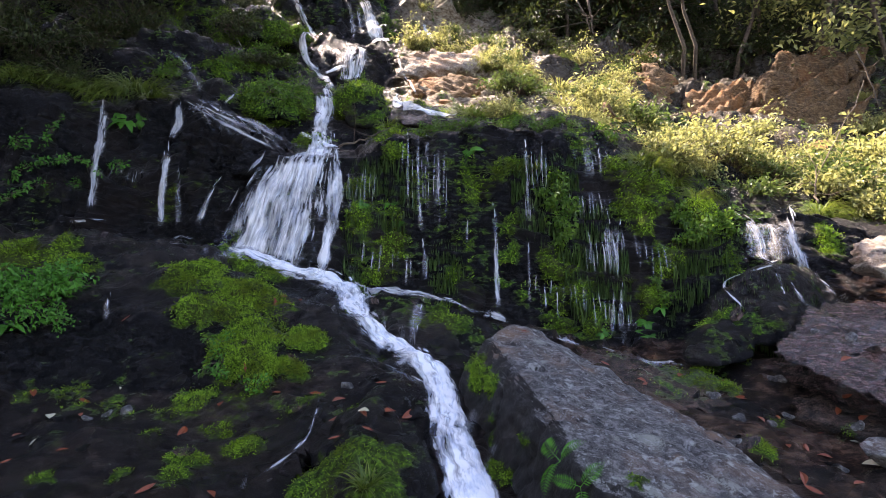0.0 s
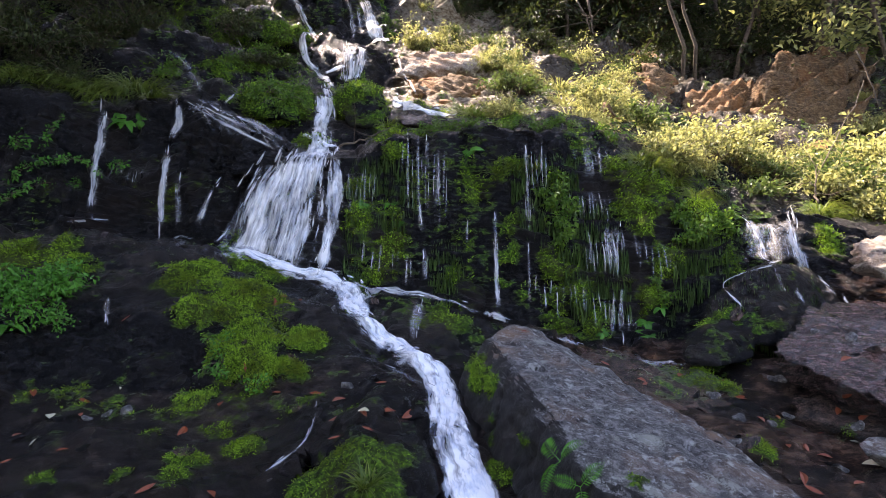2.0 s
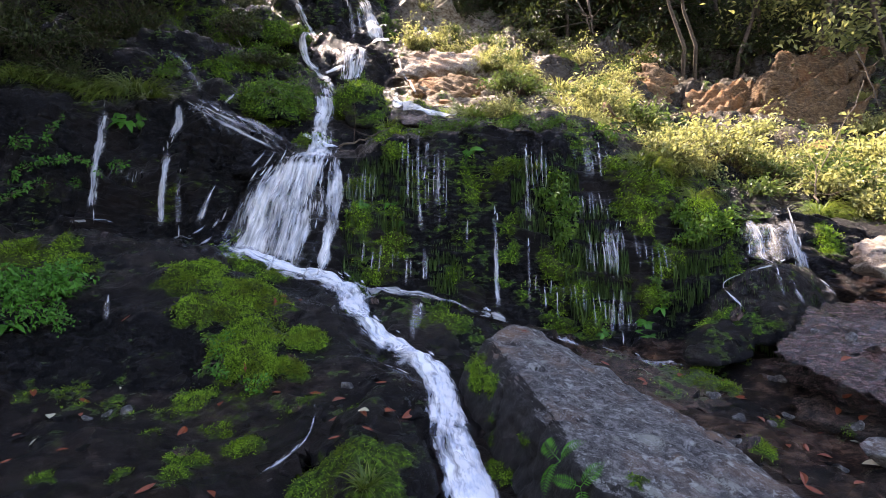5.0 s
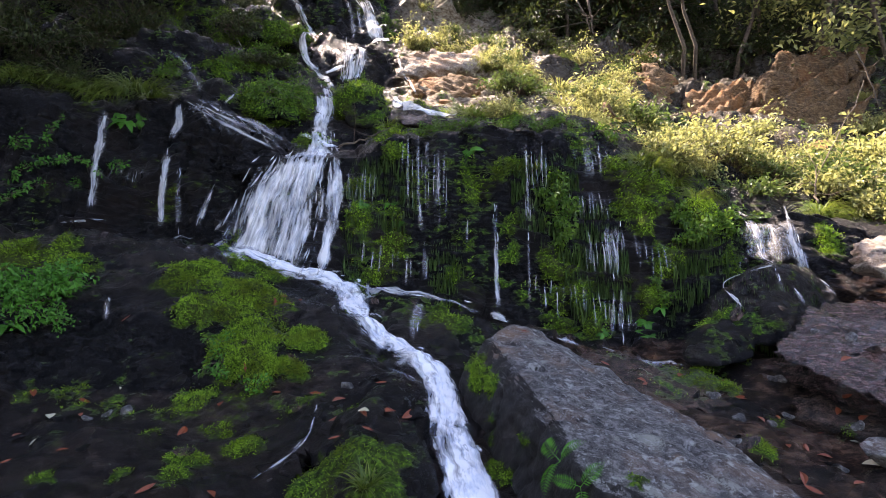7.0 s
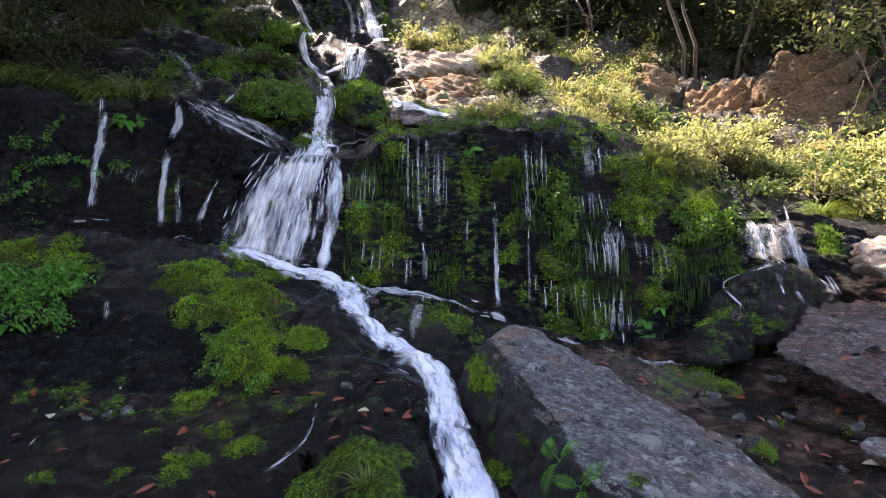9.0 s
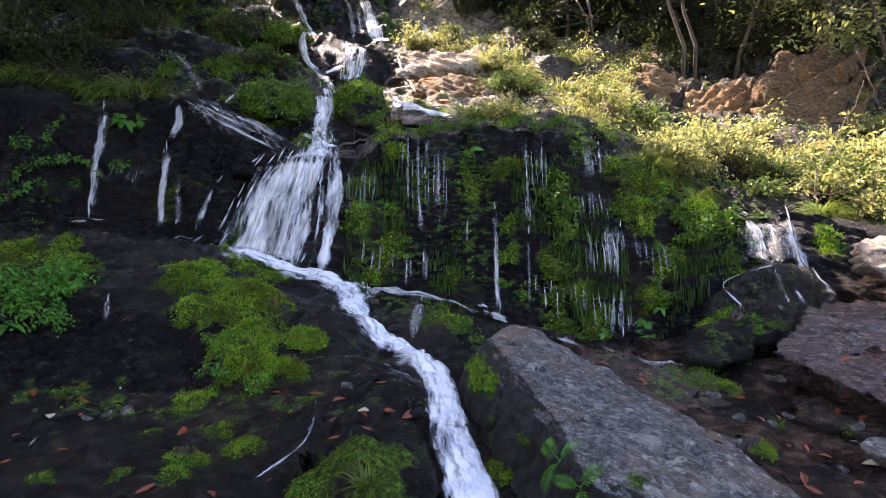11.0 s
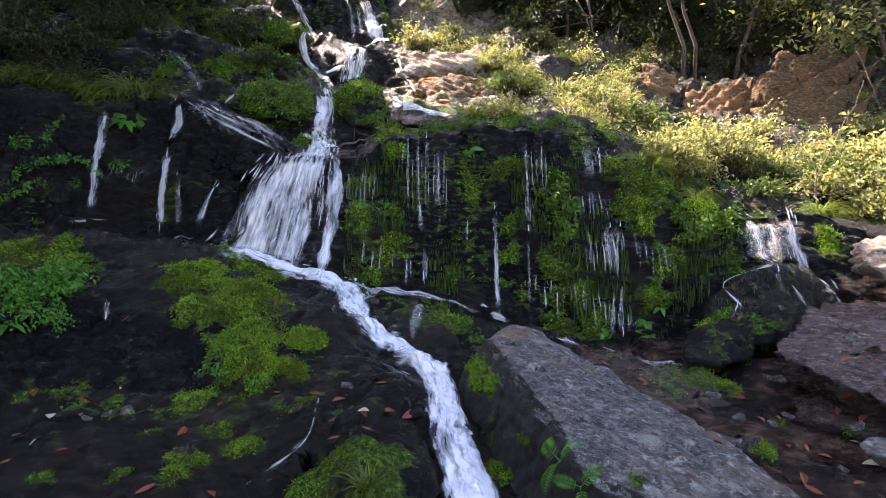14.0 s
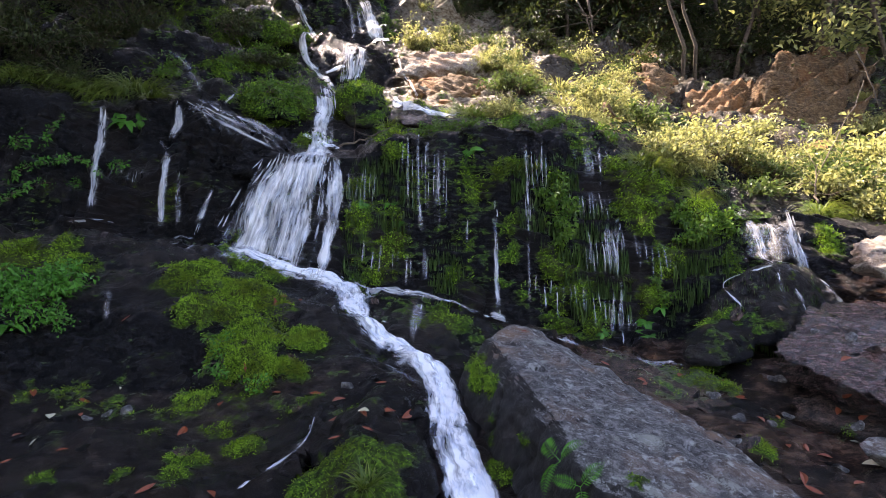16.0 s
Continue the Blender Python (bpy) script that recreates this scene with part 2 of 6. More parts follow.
NEAR_BED = [(-2.575, 2.6, 0.451), (-1.642, 2.5, 0.548), (-1.328, 2.5, 0.558), (-1.014, 2.5, 0.569), (-0.805, 2.5, 0.569), (-0.595, 2.5, 0.538), (-0.385, 2.5, 0.528), (-0.176, 2.5, 0.528), (0.144, 2.6, 0.514), (0.452, 2.5, 0.528), (0.766, 2.5, 0.528), (1.168, 2.7, 0.491), (1.564, 2.8, 0.492), (1.986, 2.9, 0.483), (3.062, 3.0, 0.451)]
SHELF_FRONT = [(-3.406, 3.4, 0.718), (-2.256, 3.4, 0.732), (-1.825, 3.4, 0.746), (-1.372, 3.35, 0.714), (-1.038, 3.2, 0.678), (-0.719, 3.0, 0.698), (-0.482, 3.1, 0.752), (-0.213, 3.0, 0.723), (0.173, 3.1, 0.675), (0.621, 3.4, 0.661), (1.115, 3.6, 0.678), (1.526, 3.5, 0.639), (1.969, 3.5, 0.61), (2.412, 3.5, 0.61), (3.593, 3.5, 0.581)]
SHELF_BACK = [(-4.024, 4.0, 0.831), (-2.665, 4.0, 0.831), (-2.155, 4.0, 0.838), (-1.624, 3.95, 0.838), (-1.239, 3.8, 0.828), (-0.868, 3.6, 0.843), (-0.563, 3.6, 0.888), (-0.242, 3.4, 0.831), (0.196, 3.5, 0.756), (0.715, 3.9, 0.748), (1.305, 4.2, 0.768), (1.794, 4.1, 0.714), (2.257, 4.0, 0.664), (2.765, 4.0, 0.664), (4.118, 4.0, 0.631)]
BANK_TOP = [(-4.472, 4.4, 1.409), (-2.961, 4.4, 1.409), (-2.364, 4.35, 1.315), (-1.782, 4.3, 1.261), (-1.379, 4.2, 1.157), (-0.982, 4.05, 1.097), (-0.62, 3.95, 1.055), (-0.268, 3.75, 0.961), (0.219, 3.9, 0.878), (0.827, 4.5, 0.874), (1.497, 4.8, 0.899), (2.019, 4.6, 0.823), (2.49, 4.4, 0.774), (3.051, 4.4, 0.774), (4.544, 4.4, 0.738)]
BANK_CREST = [(-5.214, 5.1, 1.849), (-3.453, 5.1, 1.849), (-2.791, 5.1, 1.814), (-2.086, 5.0, 1.719), (-1.62, 4.9, 1.62), (-1.146, 4.7, 1.409), (-0.709, 4.5, 1.255), (-0.315, 4.4, 1.053), (0.265, 4.7, 1.009), (0.94, 5.1, 0.954), (1.623, 5.2, 0.945), (2.199, 5.0, 0.9), (2.838, 5.0, 0.9), (3.477, 5.0, 0.9), (5.179, 5.0, 0.857)]
CLIFF_FOOT = [(-6.233, 6.1, 1.885), (-4.127, 6.1, 1.885), (-3.396, 6.2, 1.989), (-2.591, 6.2, 1.925), (-2.02, 6.1, 1.805), (-1.441, 5.9, 1.589), (-0.901, 5.7, 1.484), (-0.414, 5.75, 1.362), (0.325, 5.75, 1.176), (1.052, 5.7, 1.071), (1.751, 5.6, 1.029), (2.427, 5.5, 1.129), (3.08, 5.4, 1.226), (3.634, 5.2, 1.232), (5.206, 5.0, 1.239)]
CLIFF_LIP = [(-7.154, 6.9, 3.403), (-4.738, 6.9, 3.434), (-3.776, 6.8, 3.404), (-2.843, 6.7, 3.452), (-2.213, 6.6, 3.022), (-1.607, 6.5, 2.757), (-1.01, 6.3, 2.793), (-0.459, 6.25, 3.003), (0.361, 6.25, 3.069), (1.17, 6.2, 2.968), (1.942, 6.1, 2.577), (2.637, 5.9, 2.176), (3.345, 5.8, 2.153), (3.946, 5.6, 1.893), (5.67, 5.4, 1.876)]
LEDGE_BACK = [(-7.899, 7.6, 3.878), (-5.234, 7.6, 3.946), (-4.174, 7.5, 3.845), (-3.185, 7.5, 3.811), (-2.488, 7.4, 3.548), (-1.809, 7.3, 3.13), (-1.14, 7.1, 3.083), (-0.544, 7.4, 3.403), (0.427, 7.4, 3.449), (1.398, 7.4, 3.383), (2.297, 7.2, 3.03), (3.135, 7.0, 2.535), (3.929, 6.8, 2.443), (4.659, 6.6, 2.153), (6.737, 6.4, 2.186)]
SECOND_LIP = [(-8.999, 8.6, 5.057), (-5.951, 8.6, 4.901), (-4.754, 8.5, 4.783), (-3.67, 8.6, 4.745), (-2.94, 8.7, 4.549), (-2.118, 8.5, 4.133), (-1.339, 8.3, 3.972), (-0.647, 8.8, 3.993), (0.509, 8.8, 3.954), (1.664, 8.8, 3.915), (2.684, 8.4, 3.465), (3.683, 8.2, 3.054), (4.634, 8.0, 2.943), (5.526, 7.8, 2.699), (7.818, 7.4, 2.697)]
THIRD_FOOT = [(-10.49, 10.0, 6.016), (-6.937, 10.0, 5.834), (-5.603, 10.0, 5.652), (-4.36, 10.2, 5.644), (-3.454, 10.2, 5.413), (-2.498, 10.0, 4.947), (-1.551, 9.6, 4.53), (-0.752, 10.2, 4.725), (0.608, 10.5, 4.823), (1.99, 10.5, 4.729), (3.265, 10.2, 4.179), (4.509, 10.0, 3.991), (5.698, 9.8, 3.809), (6.684, 9.4, 3.461), (9.542, 9.0, 3.453)]
THIRD_LIP = [(-11.61, 11.0, 7.487), (-7.678, 11.0, 7.284), (-6.202, 11.0, 7.082), (-4.723, 11.0, 6.678), (-3.738, 11.0, 6.277), (-2.756, 11.0, 5.778), (-1.719, 10.6, 5.523), (-0.814, 11.0, 5.599), (0.698, 12.0, 5.905), (2.281, 12.0, 5.743), (3.853, 12.0, 5.205), (5.146, 11.4, 4.557), (6.405, 11.0, 4.348), (7.703, 10.8, 4.247), (10.642, 10.0, 4.213)]
FOURTH_FOOT = [(-13.807, 13.0, 9.802), (-9.12, 13.0, 9.317), (-7.361, 13.0, 8.955), (-5.595, 13.0, 8.115), (-4.423, 13.0, 7.401), (-3.135, 12.5, 6.601), (-1.948, 12.0, 6.154), (-0.918, 12.4, 6.268), (0.815, 14.0, 6.972), (2.761, 14.5, 7.04), (4.67, 14.5, 6.648), (6.353, 14.0, 6.341), (7.912, 13.5, 6.286), (9.34, 13.0, 6.222), (12.88, 12.0, 6.285)]
FOURTH_LIP = [(-16.154, 15.0, 14.225), (-10.656, 15.0, 13.362), (-8.585, 15.0, 12.507), (-6.504, 15.0, 10.815), (-4.967, 14.5, 9.558), (-3.538, 14.0, 8.76), (-2.19, 13.4, 8.075), (-1.043, 14.0, 8.118), (0.993, 17.0, 8.937), (3.631, 19.0, 9.824), (6.153, 19.0, 9.824), (8.229, 18.0, 9.709), (10.049, 17.0, 9.713), (11.61, 16.0, 9.664), (16.311, 15.0, 10.396)]
HILL_TOP = [(-48, 22, 15), (-34, 24, 18), (-26, 26, 19), (-19, 27, 19), (-14, 28, 18), (-9, 30, 17), (-5, 32, 16), (-1, 34, 16), (5, 36, 16), (11, 37, 17), (17, 37, 18), (23, 36, 18), (28, 33, 18), (36, 30, 17), (50, 24, 15)]
BEYOND = [(x, 90, 24) for x in np.linspace(-140, 140, 15)]


def ravine():
    edges = [(FAR_BACK, 4), (BACK, 6), (UNDER_CAMERA, 16), (NEAR_BED, 46), (SHELF_FRONT, 36), (SHELF_BACK, 50), (BANK_TOP, 46), (BANK_CREST, 40),
             (CLIFF_FOOT, 110), (CLIFF_LIP, 40), (LEDGE_BACK, 50), (SECOND_LIP, 36), (THIRD_FOOT, 44), (THIRD_LIP, 30), (FOURTH_FOOT, 44), (FOURTH_LIP, 30), (HILL_TOP, 8), (BEYOND, 1)]
    rows = []
    for (a, n), (b, _) in zip(edges, edges[1:]):
        la, lb = edge_line(a, COLUMNS), edge_line(b, COLUMNS)
        rows += [la * (1 - k / n) + lb * (k / n) for k in range(n)]
    rows.append(edge_line(BEYOND, COLUMNS))
    g = np.array(rows)
    for _ in range(5):
        s = g.copy()
        s[1:-1, 1:-1] = (g[:-2, 1:-1] + g[2:, 1:-1] + g[1:-1, :-2] + g[1:-1, 2:] + 2 * g[1:-1, 1:-1]) / 6
        g = s
    du, dv = np.gradient(g, axis=1), np.gradient(g, axis=0)
    n = np.cross(du, dv)
    n /= np.linalg.norm(n, axis=2, keepdims=True) + 1e-9
    p, nn = g.reshape(-1, 3), n.reshape(-1, 3)
    size = np.clip(p[:, 1] / 6, 0.35, 2.5)
    # beds of stone that dip gently and stand proud of one another
    warp = fbm(p * 0.7, 3, 5)
    bed = (p[:, 2] + 0.12 * p[:, 0] + 0.22 * warp) / (0.24 * np.sqrt(size))
    step = (bed - np.floor(bed))
    ledge = np.where(step < 0.8, step * 0.9, (1 - step) * 3.6) - 0.35
    blocks = fbm(p * np.array([1.3, 1.3, 0.8]), 4, 11)
    fine = fbm(p * 6.0, 3, 31)
    bulge = fbm(p * np.array([0.9, 0.9, 0.35]), 2, 77)
    bed2 = bed * 2.7 + 1.3 * blocks
    thin = bed2 - np.floor(bed2)
    crack = (1 - np.abs(np.clip(fbm(p * np.array([1.7, 1.7, 1.1]), 3, 91), -1, 1))) ** 9
    d = size * (0.10 * ledge * (0.5 + 0.5 * np.tanh(blocks * 2)) + 0.03 * np.where(thin < 0.75, thin, (1 - thin) * 3) + 0.10 * blocks + 0.030 * fine + 0.011 * fbm(p * 17.0, 3, 37) + 0.08 * bulge - 0.06 * crack)
    d *= np.clip((p[:, 1] - 0.5) / 2.0, 0, 1)
    p = p + nn * d[:, None]
    R, C = g.shape[:2]
    idx = np.arange(R * C).reshape(R, C)
    f = np.stack([idx[:-1, :-1], idx[:-1, 1:], idx[1:, 1:], idx[1:, :-1]], axis=2).reshape(-1, 4)
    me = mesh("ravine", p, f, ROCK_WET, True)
    ob = new("ground", me)
    return tagged(ob, "dark wet stepped bedrock of a mossy ravine", "bedrock", kind="structure")


def rock_mesh(name, corners, mat, rough=0.03, size=0.06, seed=0, soften=5, beds=0.0, dip=0.25, step=1.5):
    """A stone: the hull of its corners, its edges worn and its faces broken."""
    bm = bmesh.new()
    for c in corners:
        bm.verts.new(c)
    bmesh.ops.convex_hull(bm, input=bm.verts)
    loose = [v for v in bm.verts if not v.link_faces]
    bmesh.ops.delete(bm, geom=loose, context="VERTS")
    bmesh.ops.triangulate(bm, faces=bm.faces)
    for _ in range(7):
        long = [e for e in bm.edges if e.calc_length() > size]
        if not long:
            break
        bmesh.ops.subdivide_edges(bm, edges=long, cuts=1, use_grid_fill=True)
        bmesh.ops.triangulate(bm, faces=[f for f in bm.faces if len(f.verts) > 3])
    for _ in range(soften):
        bmesh.ops.smooth_vert(bm, verts=bm.verts, factor=0.5, use_axis_x=True, use_axis_y=True, use_axis_z=True)
    bm.normal_update()
    p = np.array([v.co[:] for v in bm.verts])
    n = np.array([v.normal[:] for v in bm.verts])
    d = rough * (fbm(p * 3.0, 4, seed) + 0.7 * np.abs(fbm(p * 6.0, 4, seed + 9)) + 0.3 * fbm(p * 22, 3, seed + 5) - 1.2 * (1 - np.abs(np.clip(fbm(p * 2.3, 3, seed + 2), -1, 1))) ** 10)
    if beds:
        s = (p[:, 2] + dip * p[:, 0] + 0.1 * fbm(p * 1.5, 2, seed)) / beds
        s -= np.floor(s)
        d += rough * step * (np.where(s < 0.8, s, (1 - s) * 4) - 0.5)
    p = p + n * d[:, None]
    for v, c in zip(bm.verts, p):
        v.co = c
    me = bpy.data.meshes.new(name)
    bm.to_mesh(me)
    bm.free()
    me.polygons.foreach_set("use_smooth", [True] * len(me.polygons))
    me.materials.append(mat)
    return me


def rock(name, label, corners, mat, **how):
    return tagged(new(name, rock_mesh(name, corners, mat, **how)), label, "rock")


ground = ravine()
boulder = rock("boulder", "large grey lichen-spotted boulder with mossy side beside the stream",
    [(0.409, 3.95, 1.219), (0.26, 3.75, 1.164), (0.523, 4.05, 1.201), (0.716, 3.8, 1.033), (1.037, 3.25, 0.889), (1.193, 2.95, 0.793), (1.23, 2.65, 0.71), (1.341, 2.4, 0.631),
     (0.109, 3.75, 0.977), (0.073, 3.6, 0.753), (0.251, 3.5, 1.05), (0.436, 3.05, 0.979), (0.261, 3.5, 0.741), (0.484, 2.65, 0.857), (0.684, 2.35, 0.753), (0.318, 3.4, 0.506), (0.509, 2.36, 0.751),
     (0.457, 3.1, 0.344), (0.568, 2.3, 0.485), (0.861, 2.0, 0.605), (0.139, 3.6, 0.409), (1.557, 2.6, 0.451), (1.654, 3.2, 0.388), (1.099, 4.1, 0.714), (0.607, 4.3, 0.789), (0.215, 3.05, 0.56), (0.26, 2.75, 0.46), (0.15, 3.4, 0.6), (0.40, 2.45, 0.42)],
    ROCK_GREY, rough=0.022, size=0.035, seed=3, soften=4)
slab = rock("rock_slab", "flat wet purple-brown rock slab shining with water",
    [(2.068, 4.15, 1.048), (2.601, 4.7, 1.281), (3.134, 5.0, 1.341), (3.84, 5.0, 1.303), (2.183, 3.85, 0.95), (2.328, 3.5, 0.826), (2.533, 3.2, 0.731), (3.464, 4.0, 1.0),
     (2.304, 4.4, 0.811), (2.429, 4.0, 0.731), (2.603, 3.6, 0.588), (2.795, 5.0, 0.9)], ROCK_SLAB, rough=0.022, size=0.03, seed=8, soften=3, beds=0.06, step=3.0)
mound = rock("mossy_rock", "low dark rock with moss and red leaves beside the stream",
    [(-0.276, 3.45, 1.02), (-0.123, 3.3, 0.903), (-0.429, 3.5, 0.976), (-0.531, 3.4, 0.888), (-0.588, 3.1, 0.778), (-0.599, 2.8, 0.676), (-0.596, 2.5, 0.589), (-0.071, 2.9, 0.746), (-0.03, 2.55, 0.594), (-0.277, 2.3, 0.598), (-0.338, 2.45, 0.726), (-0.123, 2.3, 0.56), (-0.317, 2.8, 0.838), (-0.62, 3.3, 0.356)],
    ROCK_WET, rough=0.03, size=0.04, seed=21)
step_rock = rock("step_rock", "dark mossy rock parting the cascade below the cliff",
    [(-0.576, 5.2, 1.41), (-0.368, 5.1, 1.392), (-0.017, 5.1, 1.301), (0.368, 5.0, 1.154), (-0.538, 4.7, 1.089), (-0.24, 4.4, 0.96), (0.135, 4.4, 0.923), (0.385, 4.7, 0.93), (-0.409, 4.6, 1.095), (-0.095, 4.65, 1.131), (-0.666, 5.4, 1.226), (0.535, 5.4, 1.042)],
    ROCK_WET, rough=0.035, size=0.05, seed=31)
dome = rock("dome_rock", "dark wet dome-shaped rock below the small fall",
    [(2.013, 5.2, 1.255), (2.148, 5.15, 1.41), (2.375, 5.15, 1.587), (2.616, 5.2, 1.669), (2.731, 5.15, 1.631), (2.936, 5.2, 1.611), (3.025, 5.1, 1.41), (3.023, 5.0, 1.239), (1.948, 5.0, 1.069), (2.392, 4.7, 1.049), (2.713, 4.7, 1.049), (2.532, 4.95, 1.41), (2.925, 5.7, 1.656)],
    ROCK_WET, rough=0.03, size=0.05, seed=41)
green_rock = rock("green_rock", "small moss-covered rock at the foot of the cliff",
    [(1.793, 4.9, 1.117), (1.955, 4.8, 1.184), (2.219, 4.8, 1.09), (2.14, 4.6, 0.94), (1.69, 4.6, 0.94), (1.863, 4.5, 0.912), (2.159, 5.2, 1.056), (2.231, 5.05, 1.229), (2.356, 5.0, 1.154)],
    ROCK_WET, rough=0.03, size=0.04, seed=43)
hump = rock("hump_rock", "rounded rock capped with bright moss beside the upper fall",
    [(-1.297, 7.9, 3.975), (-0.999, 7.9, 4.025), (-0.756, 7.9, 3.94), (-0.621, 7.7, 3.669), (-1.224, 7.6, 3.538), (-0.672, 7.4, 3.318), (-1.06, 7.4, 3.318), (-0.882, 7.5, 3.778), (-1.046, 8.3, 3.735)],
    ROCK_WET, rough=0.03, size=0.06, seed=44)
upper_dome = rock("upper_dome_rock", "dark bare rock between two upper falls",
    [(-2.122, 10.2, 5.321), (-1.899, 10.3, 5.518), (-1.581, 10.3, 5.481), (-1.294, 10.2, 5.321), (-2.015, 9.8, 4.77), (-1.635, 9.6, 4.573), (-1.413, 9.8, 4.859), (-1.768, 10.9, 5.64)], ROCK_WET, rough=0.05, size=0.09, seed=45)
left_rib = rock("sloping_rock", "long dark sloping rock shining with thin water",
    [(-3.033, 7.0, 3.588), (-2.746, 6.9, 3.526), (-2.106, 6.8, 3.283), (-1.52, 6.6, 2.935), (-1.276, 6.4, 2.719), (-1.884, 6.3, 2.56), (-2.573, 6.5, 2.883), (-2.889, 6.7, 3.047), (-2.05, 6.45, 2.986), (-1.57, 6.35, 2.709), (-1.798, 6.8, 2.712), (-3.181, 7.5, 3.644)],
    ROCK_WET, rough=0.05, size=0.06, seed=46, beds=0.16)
tan_a = rock("cliff_rock", "warm tan sunlit rock outcrop under the trees",
    [(6.092, 12.2, 5.651), (6.509, 12.4, 6.055), (7.397, 12.6, 6.278), (8.284, 12.6, 6.244), (7.651, 11.6, 4.149), (6.52, 11.4, 3.981), (5.581, 11.4, 4.152), (5.432, 11.8, 4.72), (6.099, 11.3, 4.781), (7.286, 11.6, 5.078), (7.907, 13.5, 6.164), (5.25, 10.8, 4.05), (6.6, 10.7, 3.85), (7.6, 10.9, 3.9), (5.6, 11.2, 4.9)], ROCK_TAN, rough=0.06, size=0.08, seed=51, soften=2, beds=0.45, dip=-0.6, step=5.0)
tan_b = rock("cliff_rock", "tan stratified rock outcrop above the ferns",
    [(3.999, 11.4, 4.557), (4.512, 11.8, 5.088), (5.331, 12.0, 5.333), (5.909, 12.0, 5.312), (5.435, 11.0, 4.104), (4.436, 10.9, 4.157), (3.999, 11.0, 4.25), (4.918, 11.1, 4.622), (5.791, 12.8, 5.344)], ROCK_TAN, rough=0.06, size=0.08, seed=52, soften=2, beds=0.26, dip=-0.8, step=4.0)
tan_c = rock("cliff_rock", "pointed pale rock standing in sunlit bushes",
    [(3.338, 11.6, 5.078), (3.729, 11.9, 5.76), (3.99, 11.9, 5.707), (4.26, 11.8, 5.352), (3.981, 11.2, 4.601), (3.295, 11.2, 4.651), (3.63, 11.3, 5.084), (4.046, 12.6, 5.395)], ROCK_TAN, rough=0.05, size=0.08, seed=53, soften=2, beds=0.3, dip=0.8, step=3.0)
lit_rock = rock("lit_rock", "pale rock with a sunlit flat top",
    [(3.267, 5.2, 1.822), (3.549, 5.4, 1.876), (3.99, 5.4, 1.852), (3.111, 4.9, 1.747), (3.467, 4.7, 1.672), (3.039, 4.9, 1.557), (3.384, 4.6, 1.488), (3.059, 4.7, 1.611)], ROCK_PALE, rough=0.03, size=0.05, seed=54, beds=0.08)
flat_rock = rock("flat_rock", "flat brown wet rock at the edge of the stream bed",
    [(2.117, 4.1, 0.783), (2.34, 4.2, 0.785), (2.43, 4.0, 0.758), (2.755, 3.8, 0.685), (2.531, 3.5, 0.61), (2.242, 3.6, 0.678), (2.08, 3.8, 0.717), (2.089, 4.0, 0.697), (2.098, 3.9, 0.585), (2.407, 3.5, 0.495)], ROCK_BED, rough=0.02, size=0.04, seed=61, beds=0.07)
grey_flat = rock("flat_rock", "small flat grey stone in the stream bed",
    [(2.03, 3.3, 0.677), (2.188, 3.4, 0.689), (2.46, 3.4, 0.661), (2.274, 3.15, 0.624), (2.063, 3.15, 0.648), (2.002, 3.2, 0.652), (2.212, 3.3, 0.519)], ROCK_GREY, rough=0.012, size=0.03, seed=62)
bed_rock = rock("bed_rock", "brown mossy rock rising from the stream bed",
    [(1.05, 5.0, 1.018), (1.306, 5.0, 0.993), (1.7, 4.8, 0.859), (2.041, 4.4, 0.774), (2.071, 4.0, 0.664), (1.827, 3.6, 0.558), (1.508, 3.6, 0.588), (1.344, 4.0, 0.731), (1.109, 4.4, 0.885), (0.945, 4.7, 0.93), (1.706, 4.4, 0.811), (1.75, 3.8, 0.448), (1.426, 4.6, 0.554)],
    ROCK_BED, rough=0.03, size=0.045, seed=63)
tip_rock = rock("bed_rock", "small wet stone beside the shining slab",
    [(2.248, 4.4, 1.109), (2.369, 4.5, 1.14), (2.485, 4.5, 1.14), (2.406, 4.3, 1.024), (2.202, 4.3, 0.97), (2.293, 4.3, 0.933), (2.512, 4.7, 1.049)], ROCK_BED, rough=0.02, size=0.03, seed=64)
ledge_a = rock("ledge_rock", "sunlit brown layered ledge beside the upper fall",
    [(-0.861, 10.4, 5.211), (-0.228, 10.8, 5.523), (0.639, 11.0, 5.48), (0.709, 10.6, 5.16), (-0.126, 10.2, 4.981), (-0.738, 10.0, 4.794), (-0.037, 10.4, 4.884), (0.734, 11.0, 5.085)], ROCK_PALE, rough=0.05, size=0.08, seed=71, beds=0.14)
ledge_b = rock("ledge_rock", "sunlit brown layered ledge beside the upper fall",
    [(-0.594, 9.8, 4.683), (0.053, 10.0, 4.839), (0.86, 10.2, 4.771), (0.868, 9.8, 4.463), (0.133, 9.5, 4.344), (-0.445, 9.4, 4.338), (0.221, 9.7, 4.215), (0.947, 10.2, 4.361)], ROCK_TAN, rough=0.05, size=0.08, seed=72, beds=0.12)
ledge_c = rock("ledge_rock", "low wet ledge along the top of the cliff",
    [(-0.525, 7.6, 3.504), (-0.097, 7.9, 3.693), (0.532, 8.0, 3.679), (0.421, 7.3, 3.376), (-0.086, 7.0, 3.257), (-0.453, 7.0, 3.233), (-0.026, 7.4, 3.285), (0.525, 7.9, 3.447)], ROCK_BED, rough=0.04, size=0.06, seed=73, beds=0.1)
